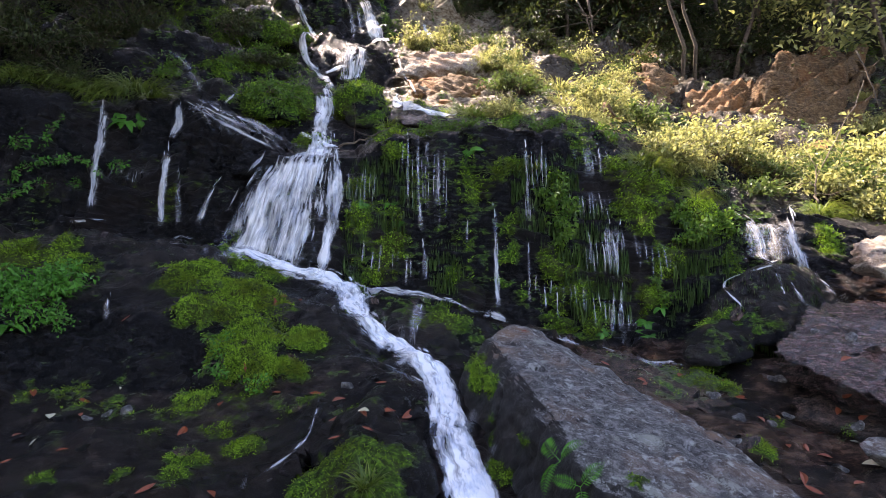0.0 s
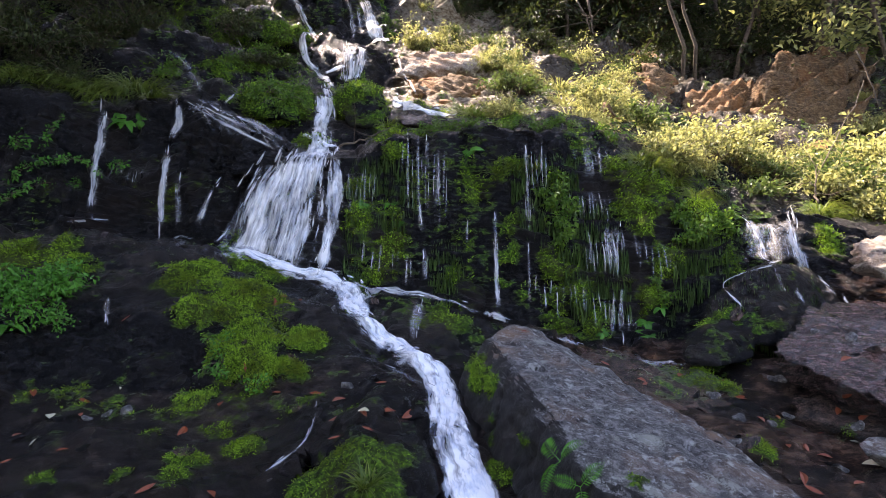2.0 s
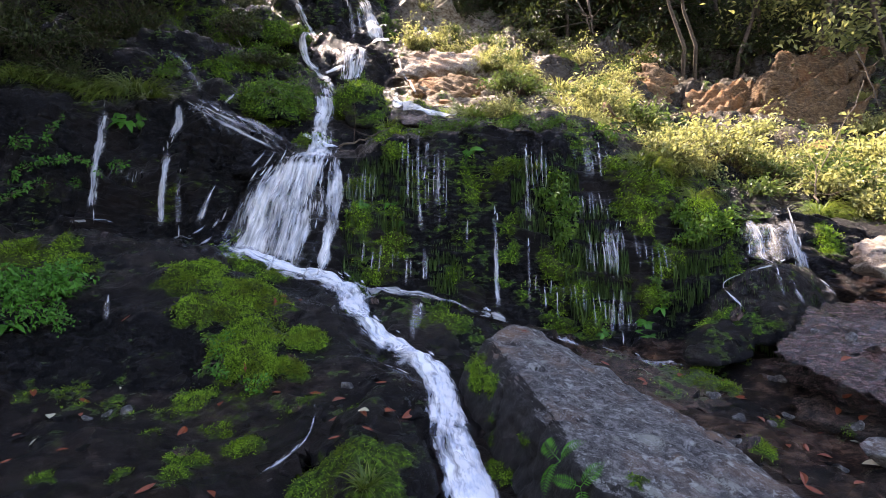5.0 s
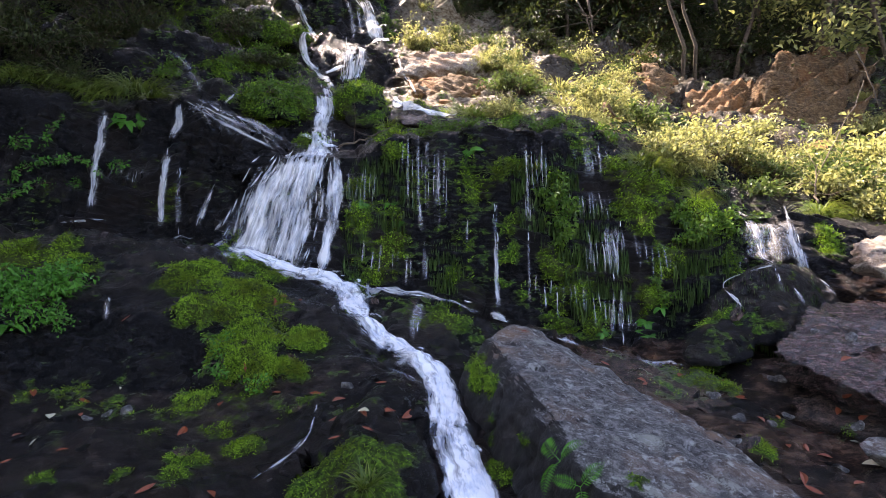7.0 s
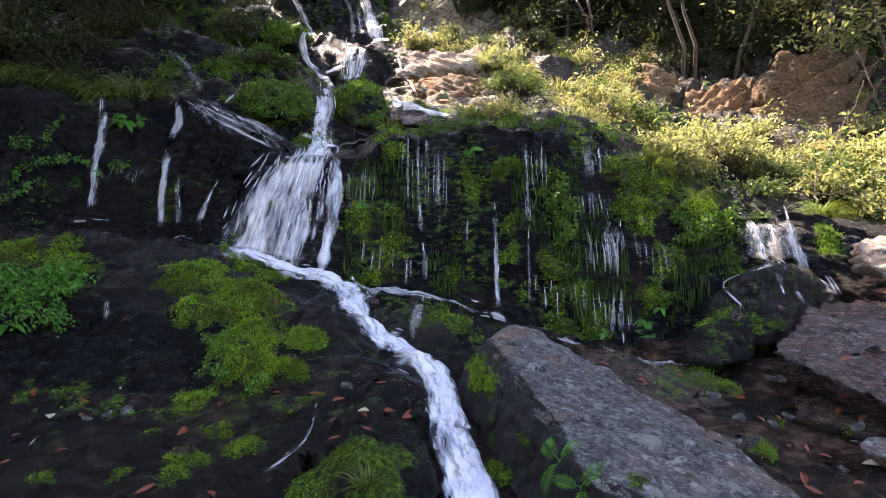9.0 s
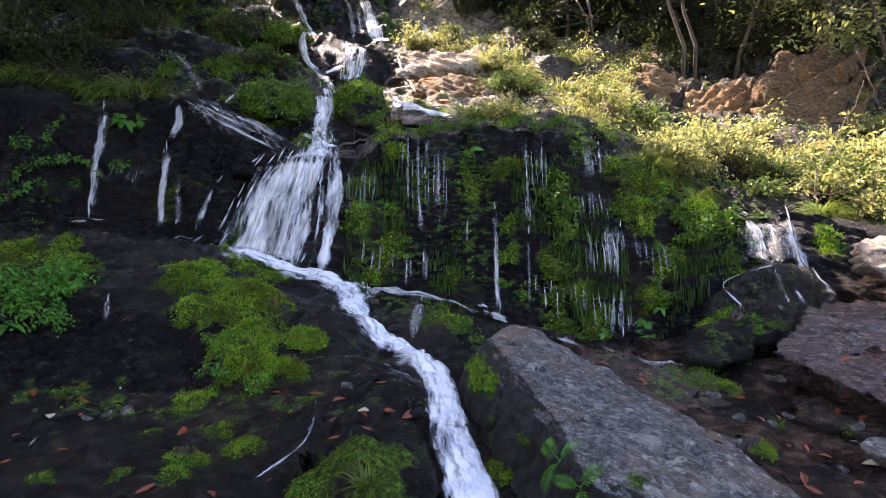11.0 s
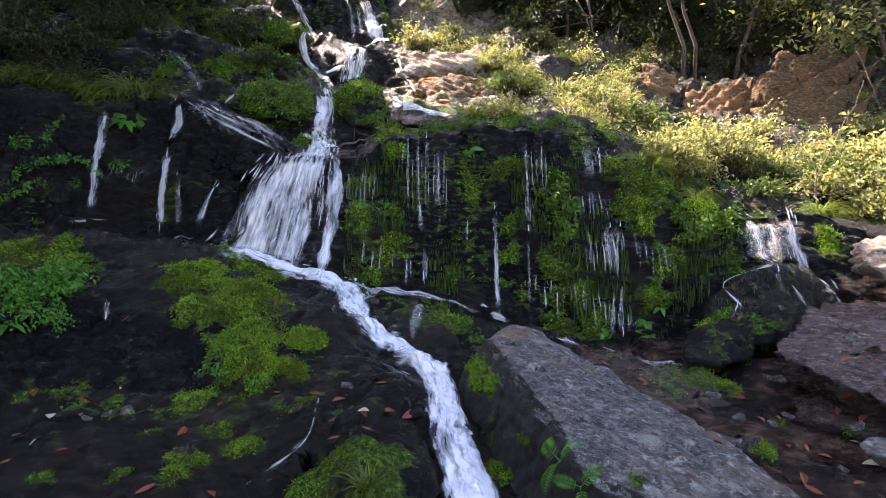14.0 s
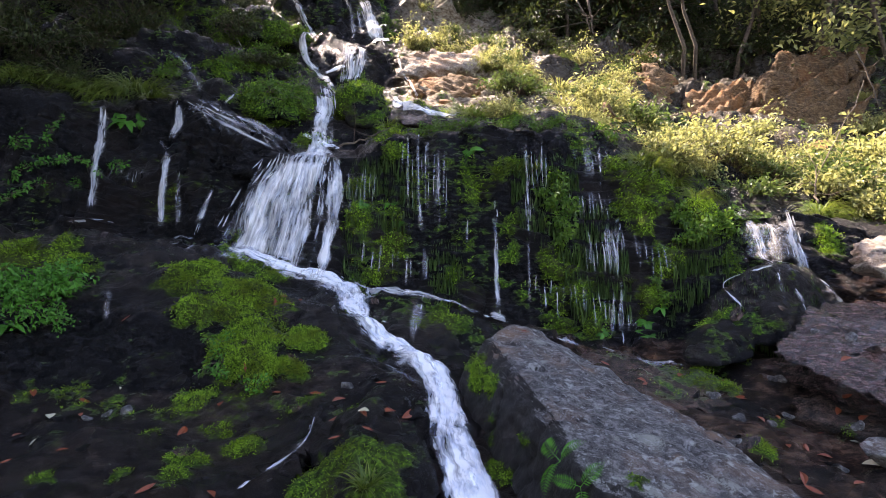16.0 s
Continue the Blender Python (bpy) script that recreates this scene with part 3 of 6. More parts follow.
terrace_a = rock("terrace_rock", "dark mossy rock step on the shaded slope",
    [(-3.597, 10.2, 5.755), (-3.072, 10.4, 5.935), (-2.195, 10.4, 5.728), (-1.975, 10.0, 5.335), (-2.628, 9.8, 5.283), (-3.321, 9.8, 5.371), (-2.757, 10.3, 5.22), (-2.143, 10.4, 5.304)], ROCK_WET, rough=0.06, size=0.08, seed=81, beds=0.16)
terrace_b = rock("terrace_rock", "dark mossy rock step on the shaded slope",
    [(-3.321, 9.0, 4.779), (-2.87, 9.2, 4.937), (-2.016, 9.2, 4.713), (-1.824, 8.8, 4.348), (-2.372, 8.6, 4.296), (-3.055, 8.6, 4.396), (-2.557, 9.0, 4.213), (-1.969, 9.2, 4.276)], ROCK_WET, rough=0.06, size=0.08, seed=82, beds=0.16)
terrace_c = rock("terrace_rock", "bulging rock step covered with bright moss",
    [(-2.523, 7.9, 3.94), (-2.206, 8.0, 4.08), (-1.678, 8.0, 3.951), (-1.524, 7.6, 3.606), (-1.621, 7.3, 3.324), (-2.227, 7.4, 3.449), (-2.424, 7.6, 3.674), (-1.881, 7.3, 3.584), (-2.182, 8.2, 3.707)], ROCK_WET, rough=0.05, size=0.07, seed=83)
terrace_d = rock("terrace_rock", "wet dark sloping rock streaked with water",
    [(-4.478, 9.6, 5.177), (-4.096, 9.6, 5.134), (-2.977, 8.2, 3.963), (-3.183, 8.0, 3.829), (-3.975, 8.8, 4.427), (-3.543, 8.5, 4.4), (-3.996, 9.4, 4.549)], ROCK_WET, rough=0.05, size=0.07, seed=84, beds=0.12)

# ==== things ====
from mathutils.bvhtree import BVHTree

ROCKS = [ground, boulder, slab, mound, step_rock, dome, green_rock, hump, upper_dome, left_rib, tan_a, tan_b, tan_c, lit_rock, flat_rock, grey_flat, bed_rock, tip_rock, ledge_a, ledge_b, ledge_c, terrace_a, terrace_b, terrace_c, terrace_d]


def stone_tree():
    verts, faces = [], []
    for ob in ROCKS:
        n = len(verts)
        verts += [v.co[:] for v in ob.data.vertices]
        faces += [[n + i for i in f.vertices] for f in ob.data.polygons]
    return BVHTree.FromPolygons(verts, faces)


def drop(x, y):
    """The stone under the open sky at (x, y): place and normal."""
    hit = STONE.ray_cast(Vector((x, y, 60)), Vector((0, 0, -1)))
    return hit[0], hit[1]


def front(p, lift):
    """The open side of the rock face at p, towards the ravine."""
    hit = STONE.ray_cast(Vector((p[0], p[1] - 0.7, p[2])), Vector((0, 1, 0)))
    if hit[0] is None or abs(hit[0].y - p[1]) > 0.8:
        return p[1] - lift
    return hit[0].y - lift


def hung(points, lift):
    """A falling line over a rough face: it springs clear of every ledge and falls on from there."""
    y = np.array([front(p, lift) for p in points])
    low = np.maximum(np.minimum.accumulate(y), y - 0.3)
    for _ in range(8):
        low[1:-1] = (low[:-2] + 2 * low[1:-1] + low[2:]) / 4
    out = np.array(points, float)
    out[:, 1] = np.minimum(low, y)
    return out


def cling(p, lift):
    """The place nearest to p on the stone, lifted off it."""
    q, n, _, _ = STONE.find_nearest(Vector(p))
    return q + n * lift, n


# ---- moss on the stone ----
MOSS_LEFT_BANK = [(-1.842, 4.715, 1.571, 0.24), (-1.614, 4.887, 1.535, 0.3), (-1.314, 4.585, 1.37, 0.27), (-1.391, 4.234, 1.191, 0.26), (-1.384, 4.014, 1.066, 0.18), (-1.049, 3.693, 0.937, 0.16), (-1.345, 3.649, 0.851, 0.2), (-1.2, 3.9, 1.0, 0.17), (-1.571, 4.888, 1.493, 0.252), (-1.56, 5.598, 1.603, 0.241), (-1.614, 4.29, 1.291, 0.203), (-1.337, 4.35, 1.26, 0.243), (-1.197, 4.073, 1.13, 0.158), (-1.263, 3.683, 0.846, 0.206), (-1.078, 3.689, 0.876, 0.127), (-1.36, 3.61, 0.811, 0.124), (-1.125, 2.936, 0.684, 0.101), (-0.926, 3.097, 0.701, 0.112), (-1.116, 3.345, 0.757, 0.115), (-1.867, 4.68, 1.509, 0.181)]
MOSS_BANK_EDGE = [(-3.058, 4.897, 1.747, 0.295), (-2.736, 4.715, 1.612, 0.203), (-3.093, 4.702, 1.611, 0.202), (-1.123, 2.756, 0.653, 0.071), (-1.343, 2.754, 0.653, 0.059), (-1.372, 3.155, 0.741, 0.081), (-1.097, 2.642, 0.63, 0.045), (-0.859, 4.123, 1.127, 0.142), (-0.903, 3.732, 0.995, 0.112), (-1.639, 2.727, 0.65, 0.07)]
MOSS_MOUND = [(-0.406, 2.621, 0.722, 0.158), (-0.298, 2.635, 0.766, 0.136), (-0.489, 2.592, 0.665, 0.112), (-0.181, 2.713, 0.738, 0.093), (-0.25, 2.502, 0.674, 0.129), (-0.536, 2.613, 0.627, 0.09)]
MOSS_BOULDER = [(0.169, 3.664, 1.033, 0.063), (0.195, 3.473, 0.95, 0.072), (0.244, 3.136, 0.745, 0.054), (0.34, 2.854, 0.808, 0.039), (0.264, 2.957, 0.635, 0.056), (0.667, 2.393, 0.761, 0.045), (0.23, 3.638, 1.082, 0.056), (0.634, 2.346, 0.745, 0.036), (0.185, 3.568, 0.998, 0.074), (0.235, 3.299, 0.903, 0.057), (0.245, 3.182, 0.814, 0.049), (0.295, 2.892, 0.604, 0.045)]
MOSS_CLIFF_A = [(-0.646, 6.019, 2.061, 0.259), (-0.478, 5.903, 1.741, 0.279), (-0.67, 5.806, 1.661, 0.25), (0.302, 6.201, 2.514, 0.213), (0.544, 6.193, 2.594, 0.24), (0.63, 6.018, 2.035, 0.155), (0.647, 5.959, 1.77, 0.154), (0.295, 6.081, 2.253, 0.131), (1.138, 6.062, 2.516, 0.156), (0.134, 5.975, 1.926, 0.129)]
MOSS_CLIFF_B = [(0.994, 5.884, 1.715, 0.228), (1.169, 5.769, 1.411, 0.223), (1.351, 5.715, 1.216, 0.197), (0.83, 5.826, 1.411, 0.175), (0.583, 5.846, 1.512, 0.126), (1.893, 5.976, 2.134, 0.257), (1.97, 5.77, 1.759, 0.199), (1.801, 5.734, 1.411, 0.173), (0.183, 5.905, 1.564, 0.152), (-0.778, 6.22, 2.436, 0.161)]
MOSS_SHELF = [(1.832, 6.094, 2.468, 0.262), (2.091, 6.088, 2.334, 0.288), (1.75, 6.008, 2.295, 0.207), (2.281, 6.034, 2.273, 0.208), (2.328, 5.901, 2.074, 0.178), (1.62, 6.188, 2.593, 0.133), (1.936, 4.662, 1.091, 0.281), (2.183, 4.943, 1.199, 0.191), (1.854, 4.568, 0.981, 0.177), (0.067, 4.866, 1.222, 0.147)]
MOSS_UPPER = [(-2.005, 7.524, 3.718, 0.388), (-2.533, 8.885, 4.616, 0.459), (-1.723, 7.455, 3.564, 0.224), (-3.23, 10.064, 5.314, 0.433), (-3.578, 10.537, 5.976, 0.408), (-2.498, 9.966, 5.457, 0.429), (-1.065, 7.633, 3.82, 0.328), (-0.828, 7.612, 3.779, 0.262), (-2.292, 7.596, 3.808, 0.327), (-2.9, 8.37, 4.354, 0.288)]
MOSS_RIGHT = [(1.603, 3.414, 0.63, 0.103), (1.934, 3.864, 0.657, 0.1), (2.312, 4.014, 0.823, 0.069), (2.202, 3.687, 0.645, 0.07), (1.887, 4.388, 0.776, 0.132), (1.715, 4.423, 0.808, 0.114), (0.418, 7.24, 3.373, 0.249), (0.697, 6.869, 3.241, 0.177), (-0.461, 6.293, 2.78, 0.162), (-1.39, 7.114, 3.086, 0.153)]


def paint_moss():
    spots = [(b, 1.0) for b in MOSS_LEFT_BANK] + [(b, 1.15) for b in MOSS_MOUND] + [(b, 1.0) for b in MOSS_BOULDER + MOSS_SHELF + MOSS_UPPER]
    spots += [(b, 0.95) for b in MOSS_BANK_EDGE + MOSS_RIGHT] + [(b, 0.72) for b in MOSS_CLIFF_A + MOSS_CLIFF_B]
    for ob in ROCKS:
        me = ob.data
        n = len(me.vertices)
        p, nr = np.empty(n * 3), np.empty(n * 3)
        me.vertices.foreach_get("co", p)
        me.vertices.foreach_get("normal", nr)
        p, nr = p.reshape(-1, 3), nr.reshape(-1, 3)
        m = np.zeros(n)
        drawn = p + 0.045 * np.clip(p[:, 1:2] / 3, 0.6, 2.5) * np.stack([fbm(p * 3.0, 4, 141 + q) for q in range(3)], axis=1)
        for (x, y, z, r), strength in spots:
            d2 = ((drawn - np.array([x, y, z])) ** 2).sum(1)
            m = np.maximum(m, strength * np.exp(-d2 / (1.1 * r * r)))
        broken = fbm(p * 5.0, 4, 61)
        m = m * (1 + 0.8 * broken)
        if ob is ground:
            base = 0.27 + 0.32 * fbm(p * np.array([3.0, 3.0, 0.6]), 4, 71)
            cliff = np.clip((p[:, 1] - 5.2) / 0.4, 0, 1) * np.clip((p[:, 0] + 1.0) / 0.3, 0, 1)
            far = np.clip((p[:, 1] - 6.9) / 0.8, 0, 1)
            m = np.maximum(m, base * np.maximum(cliff, far))
            m = np.maximum(m, 0.13 + 0.28 * fbm(p * 2.6, 4, 73) * np.clip((4.4 - p[:, 0] * 3) / 2, 0, 1))
            silt = np.clip((p[:, 0] - 0.2) / 0.3, 0, 1) + np.clip((3.9 - p[:, 1]) / 0.5, 0, 0.22)
            layer(me, "brown", np.clip(silt * np.clip((5.6 - p[:, 1]) / 0.3, 0, 1) * (0.7 + 0.9 * fbm(p * 2.5, 3, 88)), 0, 1))
            rel = p[:, 0] / np.maximum(p[:, 1], 1)
            layer(me, "dry", np.clip((p[:, 1] - 7.2) / 1.0, 0, 1) * np.clip((rel + 0.085) / 0.05, 0, 1) * (1 - 0.8 * np.clip((rel - 0.05) / 0.06, 0, 1)))
        elif ob is green_rock:
            m = 0.45 * np.clip(nr[:, 2] + 0.4, 0, 1) + 0.35 * broken
        elif ob in (hump, terrace_c):
            m = np.maximum(m, 0.7 * np.clip(nr[:, 2] + 0.5, 0, 1) + 0.3 * broken)
        elif ob in (dome, step_rock, mound, bed_rock, terrace_a, terrace_b):
            m = np.maximum(m, (0.42 if ob in (terrace_a, terrace_b) else 0.25) + 0.3 * broken)
        layer(me, "moss", np.clip(m, 0, 1.3))
        cushion = np.clip((m - 0.45) * 2, 0, 1) * (0.5 + 0.5 * np.abs(fbm(p * 9.0, 3, 83)) + 0.4 * fbm(p * 4.0, 2, 85))
        me.vertices.foreach_set("co", (p + nr * (0.05 * np.clip(p[:, 1] / 5, 0.5, 1.5) * cushion)[:, None]).ravel())
        me.update()


paint_moss()


def paint_spots(ob, name, spots):
    me = ob.data
    p = np.empty(len(me.vertices) * 3)
    me.vertices.foreach_get("co", p)
    p, a = p.reshape(-1, 3), np.zeros(len(me.vertices))
    for x, y, z, r in spots:
        a = np.maximum(a, np.exp(-((p - np.array([x, y, z])) ** 2).sum(1) / (r * r)))
    layer(me, name, a)


paint_spots(boulder, "lichen", [(0.821, 2.691, 0.82, 0.079), (0.683, 2.641, 0.837, 0.023), (0.544, 3.727, 1.137, 0.051), (0.518, 3.416, 1.058, 0.029), (0.727, 2.301, 0.729, 0.044), (1.014, 2.479, 0.718, 0.047), (0.919, 2.397, 0.711, 0.033), (0.694, 2.967, 0.904, 0.023), (0.574, 2.991, 0.95, 0.021), (1.076, 2.479, 0.697, 0.03), (0.787, 2.363, 0.73, 0.024)])
paint_spots(boulder, "ochre", [(0.897, 2.556, 0.777, 0.02), (0.375, 3.781, 1.182, 0.085), (0.466, 3.869, 1.193, 0.067), (1.402, 3.593, 0.679, 0.043), (1.188, 2.938, 0.786, 0.03), (0.319, 3.522, 1.107, 0.055), (0.751, 3.444, 1.012, 0.036)])


def wet_side_shade():
    """The side of the boulder that the stream keeps wet, darkened also for the gully's shade."""
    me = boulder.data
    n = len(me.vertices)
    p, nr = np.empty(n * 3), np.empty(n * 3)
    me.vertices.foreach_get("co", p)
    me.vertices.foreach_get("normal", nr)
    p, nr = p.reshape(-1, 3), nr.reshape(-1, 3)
    # Darker where a face turns sideways and down: gully shade in the colour.
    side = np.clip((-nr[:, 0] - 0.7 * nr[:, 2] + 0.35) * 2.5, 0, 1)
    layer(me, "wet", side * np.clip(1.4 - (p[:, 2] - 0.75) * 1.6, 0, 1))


wet_side_shade()
STONE = stone_tree()


# ---- leaves and tufts ----
def leaf_faces(base, way, up, length, width, fold=0.25):
    """Many folded leaves at once: four corners each."""
    side = np.cross(way, up)
    side /= np.linalg.norm(side, axis=1, keepdims=True) + 1e-9
    L, W = length[:, None], width[:, None]
    mid = base + way * L * 0.5
    tip = base + way * L - up * L * 0.12
    a, b = mid + side * W * 0.5 + up * W * fold, mid - side * W * 0.5 + up * W * fold
    n = len(base)
    v = np.stack([base, a, tip, b], axis=1).reshape(-1, 3)
    i = np.arange(n) * 4
    f = np.concatenate([np.stack([i, i + 1, i + 2], 1), np.stack([i, i + 2, i + 3], 1)])
    return v, f


def unit(v):
    return v / (np.linalg.norm(v, axis=1, keepdims=True) + 1e-9)


def tube(points, radii, sides=5):
    """A tapered, closed branch along the points."""
    p = np.array(points, float)
    t = unit(np.gradient(p, axis=0))
    ref = np.array([0.31, 0.95, 0.05]) if abs(t[:, 2]).mean() > 0.7 else np.array([0.02, 0.1, 1.0])
    s = unit(np.cross(t, ref))
    u = np.cross(s, t)
    a = np.linspace(0, 2 * math.pi, sides, endpoint=False)
    ring = np.cos(a)[None, :, None] * s[:, None] + np.sin(a)[None, :, None] * u[:, None]
    v = (p[:, None] + ring * np.array(radii)[:, None, None]).reshape(-1, 3)
    f = []
    for k in range(len(p) - 1):
        for j in range(sides):
            f.append((k * sides + j, k * sides + (j + 1) % sides, (k + 1) * sides + (j + 1) % sides, (k + 1) * sides + j))
    f.append(tuple(range(sides))[::-1])
    f.append(tuple((len(p) - 1) * sides + j for j in range(sides)))
    return v, f


def joined(pieces):
    verts, faces, n = [], [], 0
    for v, f in pieces:
        verts.append(np.asarray(v))
        faces += [tuple(i + n for i in q) for q in f]
        n += len(v)
    return np.concatenate(verts), faces


def moss_carpet():
    rng = np.random.default_rng(5)
    at, nrm, big = [], [], []
    for ob in ROCKS:
        me = ob.data
        if "moss" not in me.attributes:
            continue
        n = len(me.vertices)
        p, nr, m = np.empty(n * 3), np.empty(n * 3), np.empty(n, dtype=np.float32)
        me.vertices.foreach_get("co", p)
        me.vertices.foreach_get("normal", nr)
        me.attributes["moss"].data.foreach_get("value", m)
        p, nr = p.reshape(-1, 3), nr.reshape(-1, 3)
        near = (p[:, 1] > 2) & (p[:, 1] < 11) & (np.abs(p[:, 0]) < p[:, 1] * 0.75)
        chance = np.clip((m - 0.36) * 1.1, 0, 1) * near * np.clip(5.0 / np.maximum(p[:, 1], 1), 0.5, 1.6)
        if ob is not ground:
            chance *= 0.8
        pick = np.nonzero(rng.random(n) < chance)[0]
        pick = np.repeat(pick, 9)
        at.append(p[pick] + rng.normal(0, 0.009, (len(pick), 3)) * np.maximum(p[pick, 1:2] / 4, 0.6))
        nrm.append(nr[pick])
        big.append(np.clip(p[pick, 1] / 4.2, 0.55, 1.7))
    at, nrm, big = np.concatenate(at), np.concatenate(nrm), np.concatenate(big)
    n = len(at)
    way = unit(nrm * 0.8 + rng.normal(0, 0.55, (n, 3)) + np.array([0, 0, -0.15]))
    up = unit(rng.normal(0, 1, (n, 3)))
    v, f = leaf_faces(at - nrm * 0.004, way, up, rng.uniform(0.009, 0.024, n) * big, rng.uniform(0.004, 0.008, n) * big)
    tagged(new("moss_carpet", mesh("moss_carpet", v, f, MOSS)), "bright and olive green moss tufts on wet rock", "moss", kind="stuff")


def hanging_moss():
    """Threads of moss and roots that hang down the face of the cliff."""
    rng = np.random.default_rng(9)
    base, length = [], []
    for _ in range(20000):
        x, z = rng.uniform(-0.9, 2.9), rng.uniform(0.95, 2.75)
        hit = STONE.ray_cast(Vector((x, 4.95, z)), Vector((0, 1, 0)))
        if hit[0] is None or hit[0].y > 7 or hit[1].z > 0.7:
            continue
        if value_noise(np.array([[x * 2.2, z * 1.2, 3.0]]), 4)[0] < -0.25:
            continue
        base.append(hit[0] + hit[1] * 0.012)
        length.append(rng.uniform(0.04, 0.26))
    base, length = np.array([b[:] for b in base]), np.array(length)
    n = len(base)
    way = unit(np.array([0, -0.12, -1.0]) + rng.normal(0, 0.07, (n, 3)))
    up = unit(np.array([0, -1.0, 0.1]) + rng.normal(0, 0.4, (n, 3)))
    v, f = leaf_faces(base, way, up, length, length * rng.uniform(0.03, 0.07, n), 0.3)
    tagged(new("hanging_moss", mesh("hanging_moss", v, f, MOSS_DARK)), "dark green moss threads hanging down the wet cliff", "moss", kind="stuff")


LEAF_IVY = leaf_material("ivy_leaf", (0.03, 0.09, 0.012), (0.13, 0.24, 0.03), 0.35)
MOSS_DARK = leaf_material("moss_thread", (0.014, 0.036, 0.011), (0.11, 0.19, 0.05), 0.2, 0.5)
moss_carpet()
hanging_moss()


def bush_meshes(seed, radius, height, count, leaf, mat, droop=0.0):
    """Arching twigs with leaves along them."""
    rng = np.random.default_rng(seed)
    twigs, base, way = [], [], []
    per = 16
    for _ in range(count // per):
        a, out = rng.uniform(0, 2 * math.pi), rng.uniform(0.15, 1) ** 0.7 * radius
        shoot = 1.0 + 0.7 * (rng.random() < 0.15)
        end = shoot * np.array([math.cos(a) * out, math.sin(a) * out, height * rng.uniform(0.25, 1.0) * (1 - 0.45 * (out / radius) ** 2)])
        root = np.array([math.cos(a), math.sin(a), 0]) * radius * 0.12 * rng.random()
        t = np.linspace(0, 1, 6)[:, None]
        mid = root * 0.5 + end * 0.5 + np.array([0, 0, height * 0.22])
        c = (1 - t) ** 2 * root + 2 * t * (1 - t) * mid + t ** 2 * (end - np.array([0, 0, droop * out]))
        twigs.append(tube(c[[0, 2, 5]], np.linspace(0.012, 0.003, 3) * max(radius, 0.3), 3))
        s = rng.uniform(0.35, 1.0, per)
        k = np.clip((s * 5).astype(int), 0, 4)
        fr = (s * 5 - k)[:, None]
        base.append(c[k] * (1 - fr) + c[k + 1] * fr + rng.normal(0, leaf * 0.6, (per, 3)))
        way.append(unit(c[k + 1] - c[k]) * 0.5 + rng.normal(0, 0.65, (per, 3)))
    base, way = np.concatenate(base), unit(np.concatenate(way) + np.array([0, 0, -0.1]))
    n = len(base)
    up = unit(np.array([0, 0, 1.0]) + rng.normal(0, 0.45, (n, 3)))
    size = leaf * rng.uniform(0.6, 1.35, n)
    v, f = leaf_faces(base, way, up, size, size * rng.uniform(0.38, 0.6, n))
    return mesh("foliage", v, f, mat), mesh("stem", *joined(twigs), BARK)


def plant(name, label, category, meshes, m, group=""):
    root = new(name)
    root.empty_display_size = 0.1
    for part_name, me in zip(("foliage", "stem"), meshes):
        part(part_name, me, root)
    root.matrix_basis = m
    return tagged(root, label, category, group)


def scatter(kinds, count, box, keep, group, seed, scale=(0.7, 1.3), sink=0.03):
    """Copies of the kinds on the stone over a stretch of the plan, where keep(x, y, z) holds."""
    rng = random.Random(seed)
    made = 0
    for _ in range(count * 8):
        if made >= count:
            break
        x, y = rng.uniform(box[0], box[1]), rng.uniform(box[2], box[3])
        p, n = drop(x, y)
        if p is None or not keep(x, y, p.z):
            continue
        k = rng.choice(kinds)
        s = rng.uniform(*scale)
        lean = Vector((0, 0, 1)).lerp(n, 0.45).to_track_quat("Z", "Y").to_matrix().to_4x4()
        m = Matrix.Translation(p - Vector((0, 0, sink))) @ lean @ pose(0, 0, 0, 0, 0, rng.uniform(0, 360))
        c = copy_thing(k, m)
        c.scale = (s, s, s * rng.uniform(0.85, 1.15))
        if group:
            c["group"] = group
        made += 1


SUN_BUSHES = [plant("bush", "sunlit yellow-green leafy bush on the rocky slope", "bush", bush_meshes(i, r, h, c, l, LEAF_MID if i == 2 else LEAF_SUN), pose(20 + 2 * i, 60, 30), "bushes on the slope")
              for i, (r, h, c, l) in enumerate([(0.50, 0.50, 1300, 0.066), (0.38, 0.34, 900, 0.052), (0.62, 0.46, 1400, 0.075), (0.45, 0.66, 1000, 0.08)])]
# The shade of the wood is put into these darker leaves.
SHADED_BUSHES = [plant("bush", "leafy bush with deep shade put into its dark green leaves", "bush", bush_meshes(10 + i, r, h, c, l, LEAF_SHADED, 0.25), pose(30 + 2 * i, 60, 30), "shaded bushes")
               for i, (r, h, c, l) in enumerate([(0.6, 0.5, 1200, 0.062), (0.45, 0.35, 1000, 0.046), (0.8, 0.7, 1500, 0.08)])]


def open_rock(x, y):
    """Bare stone and water between the plants: the upper stream and the pale ledges beside it."""
    r = x / y
    return -0.21 < r < -0.05 or (y < 12.2 and -0.1 < r < 0.03)


def clearing(x, y):
    """Patches of bare stone between the bushes, and the foot of the tan rocks."""
    if 0.29 < x / y < 0.64 and 9.3 < y < 12.6:
        return True
    return y > 8.3 and value_noise(np.array([[x * 0.9, y * 0.9, 0.5]]), 17)[0] < -0.22


def slope_line(x, y):
    if clearing(x, y):
        return False
    return y > (6.35 if x > 1.7 else 7.0) and x > 0.05 * y


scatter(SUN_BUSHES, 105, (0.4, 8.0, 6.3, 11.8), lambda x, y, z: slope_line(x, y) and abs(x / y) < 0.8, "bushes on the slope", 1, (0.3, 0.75))
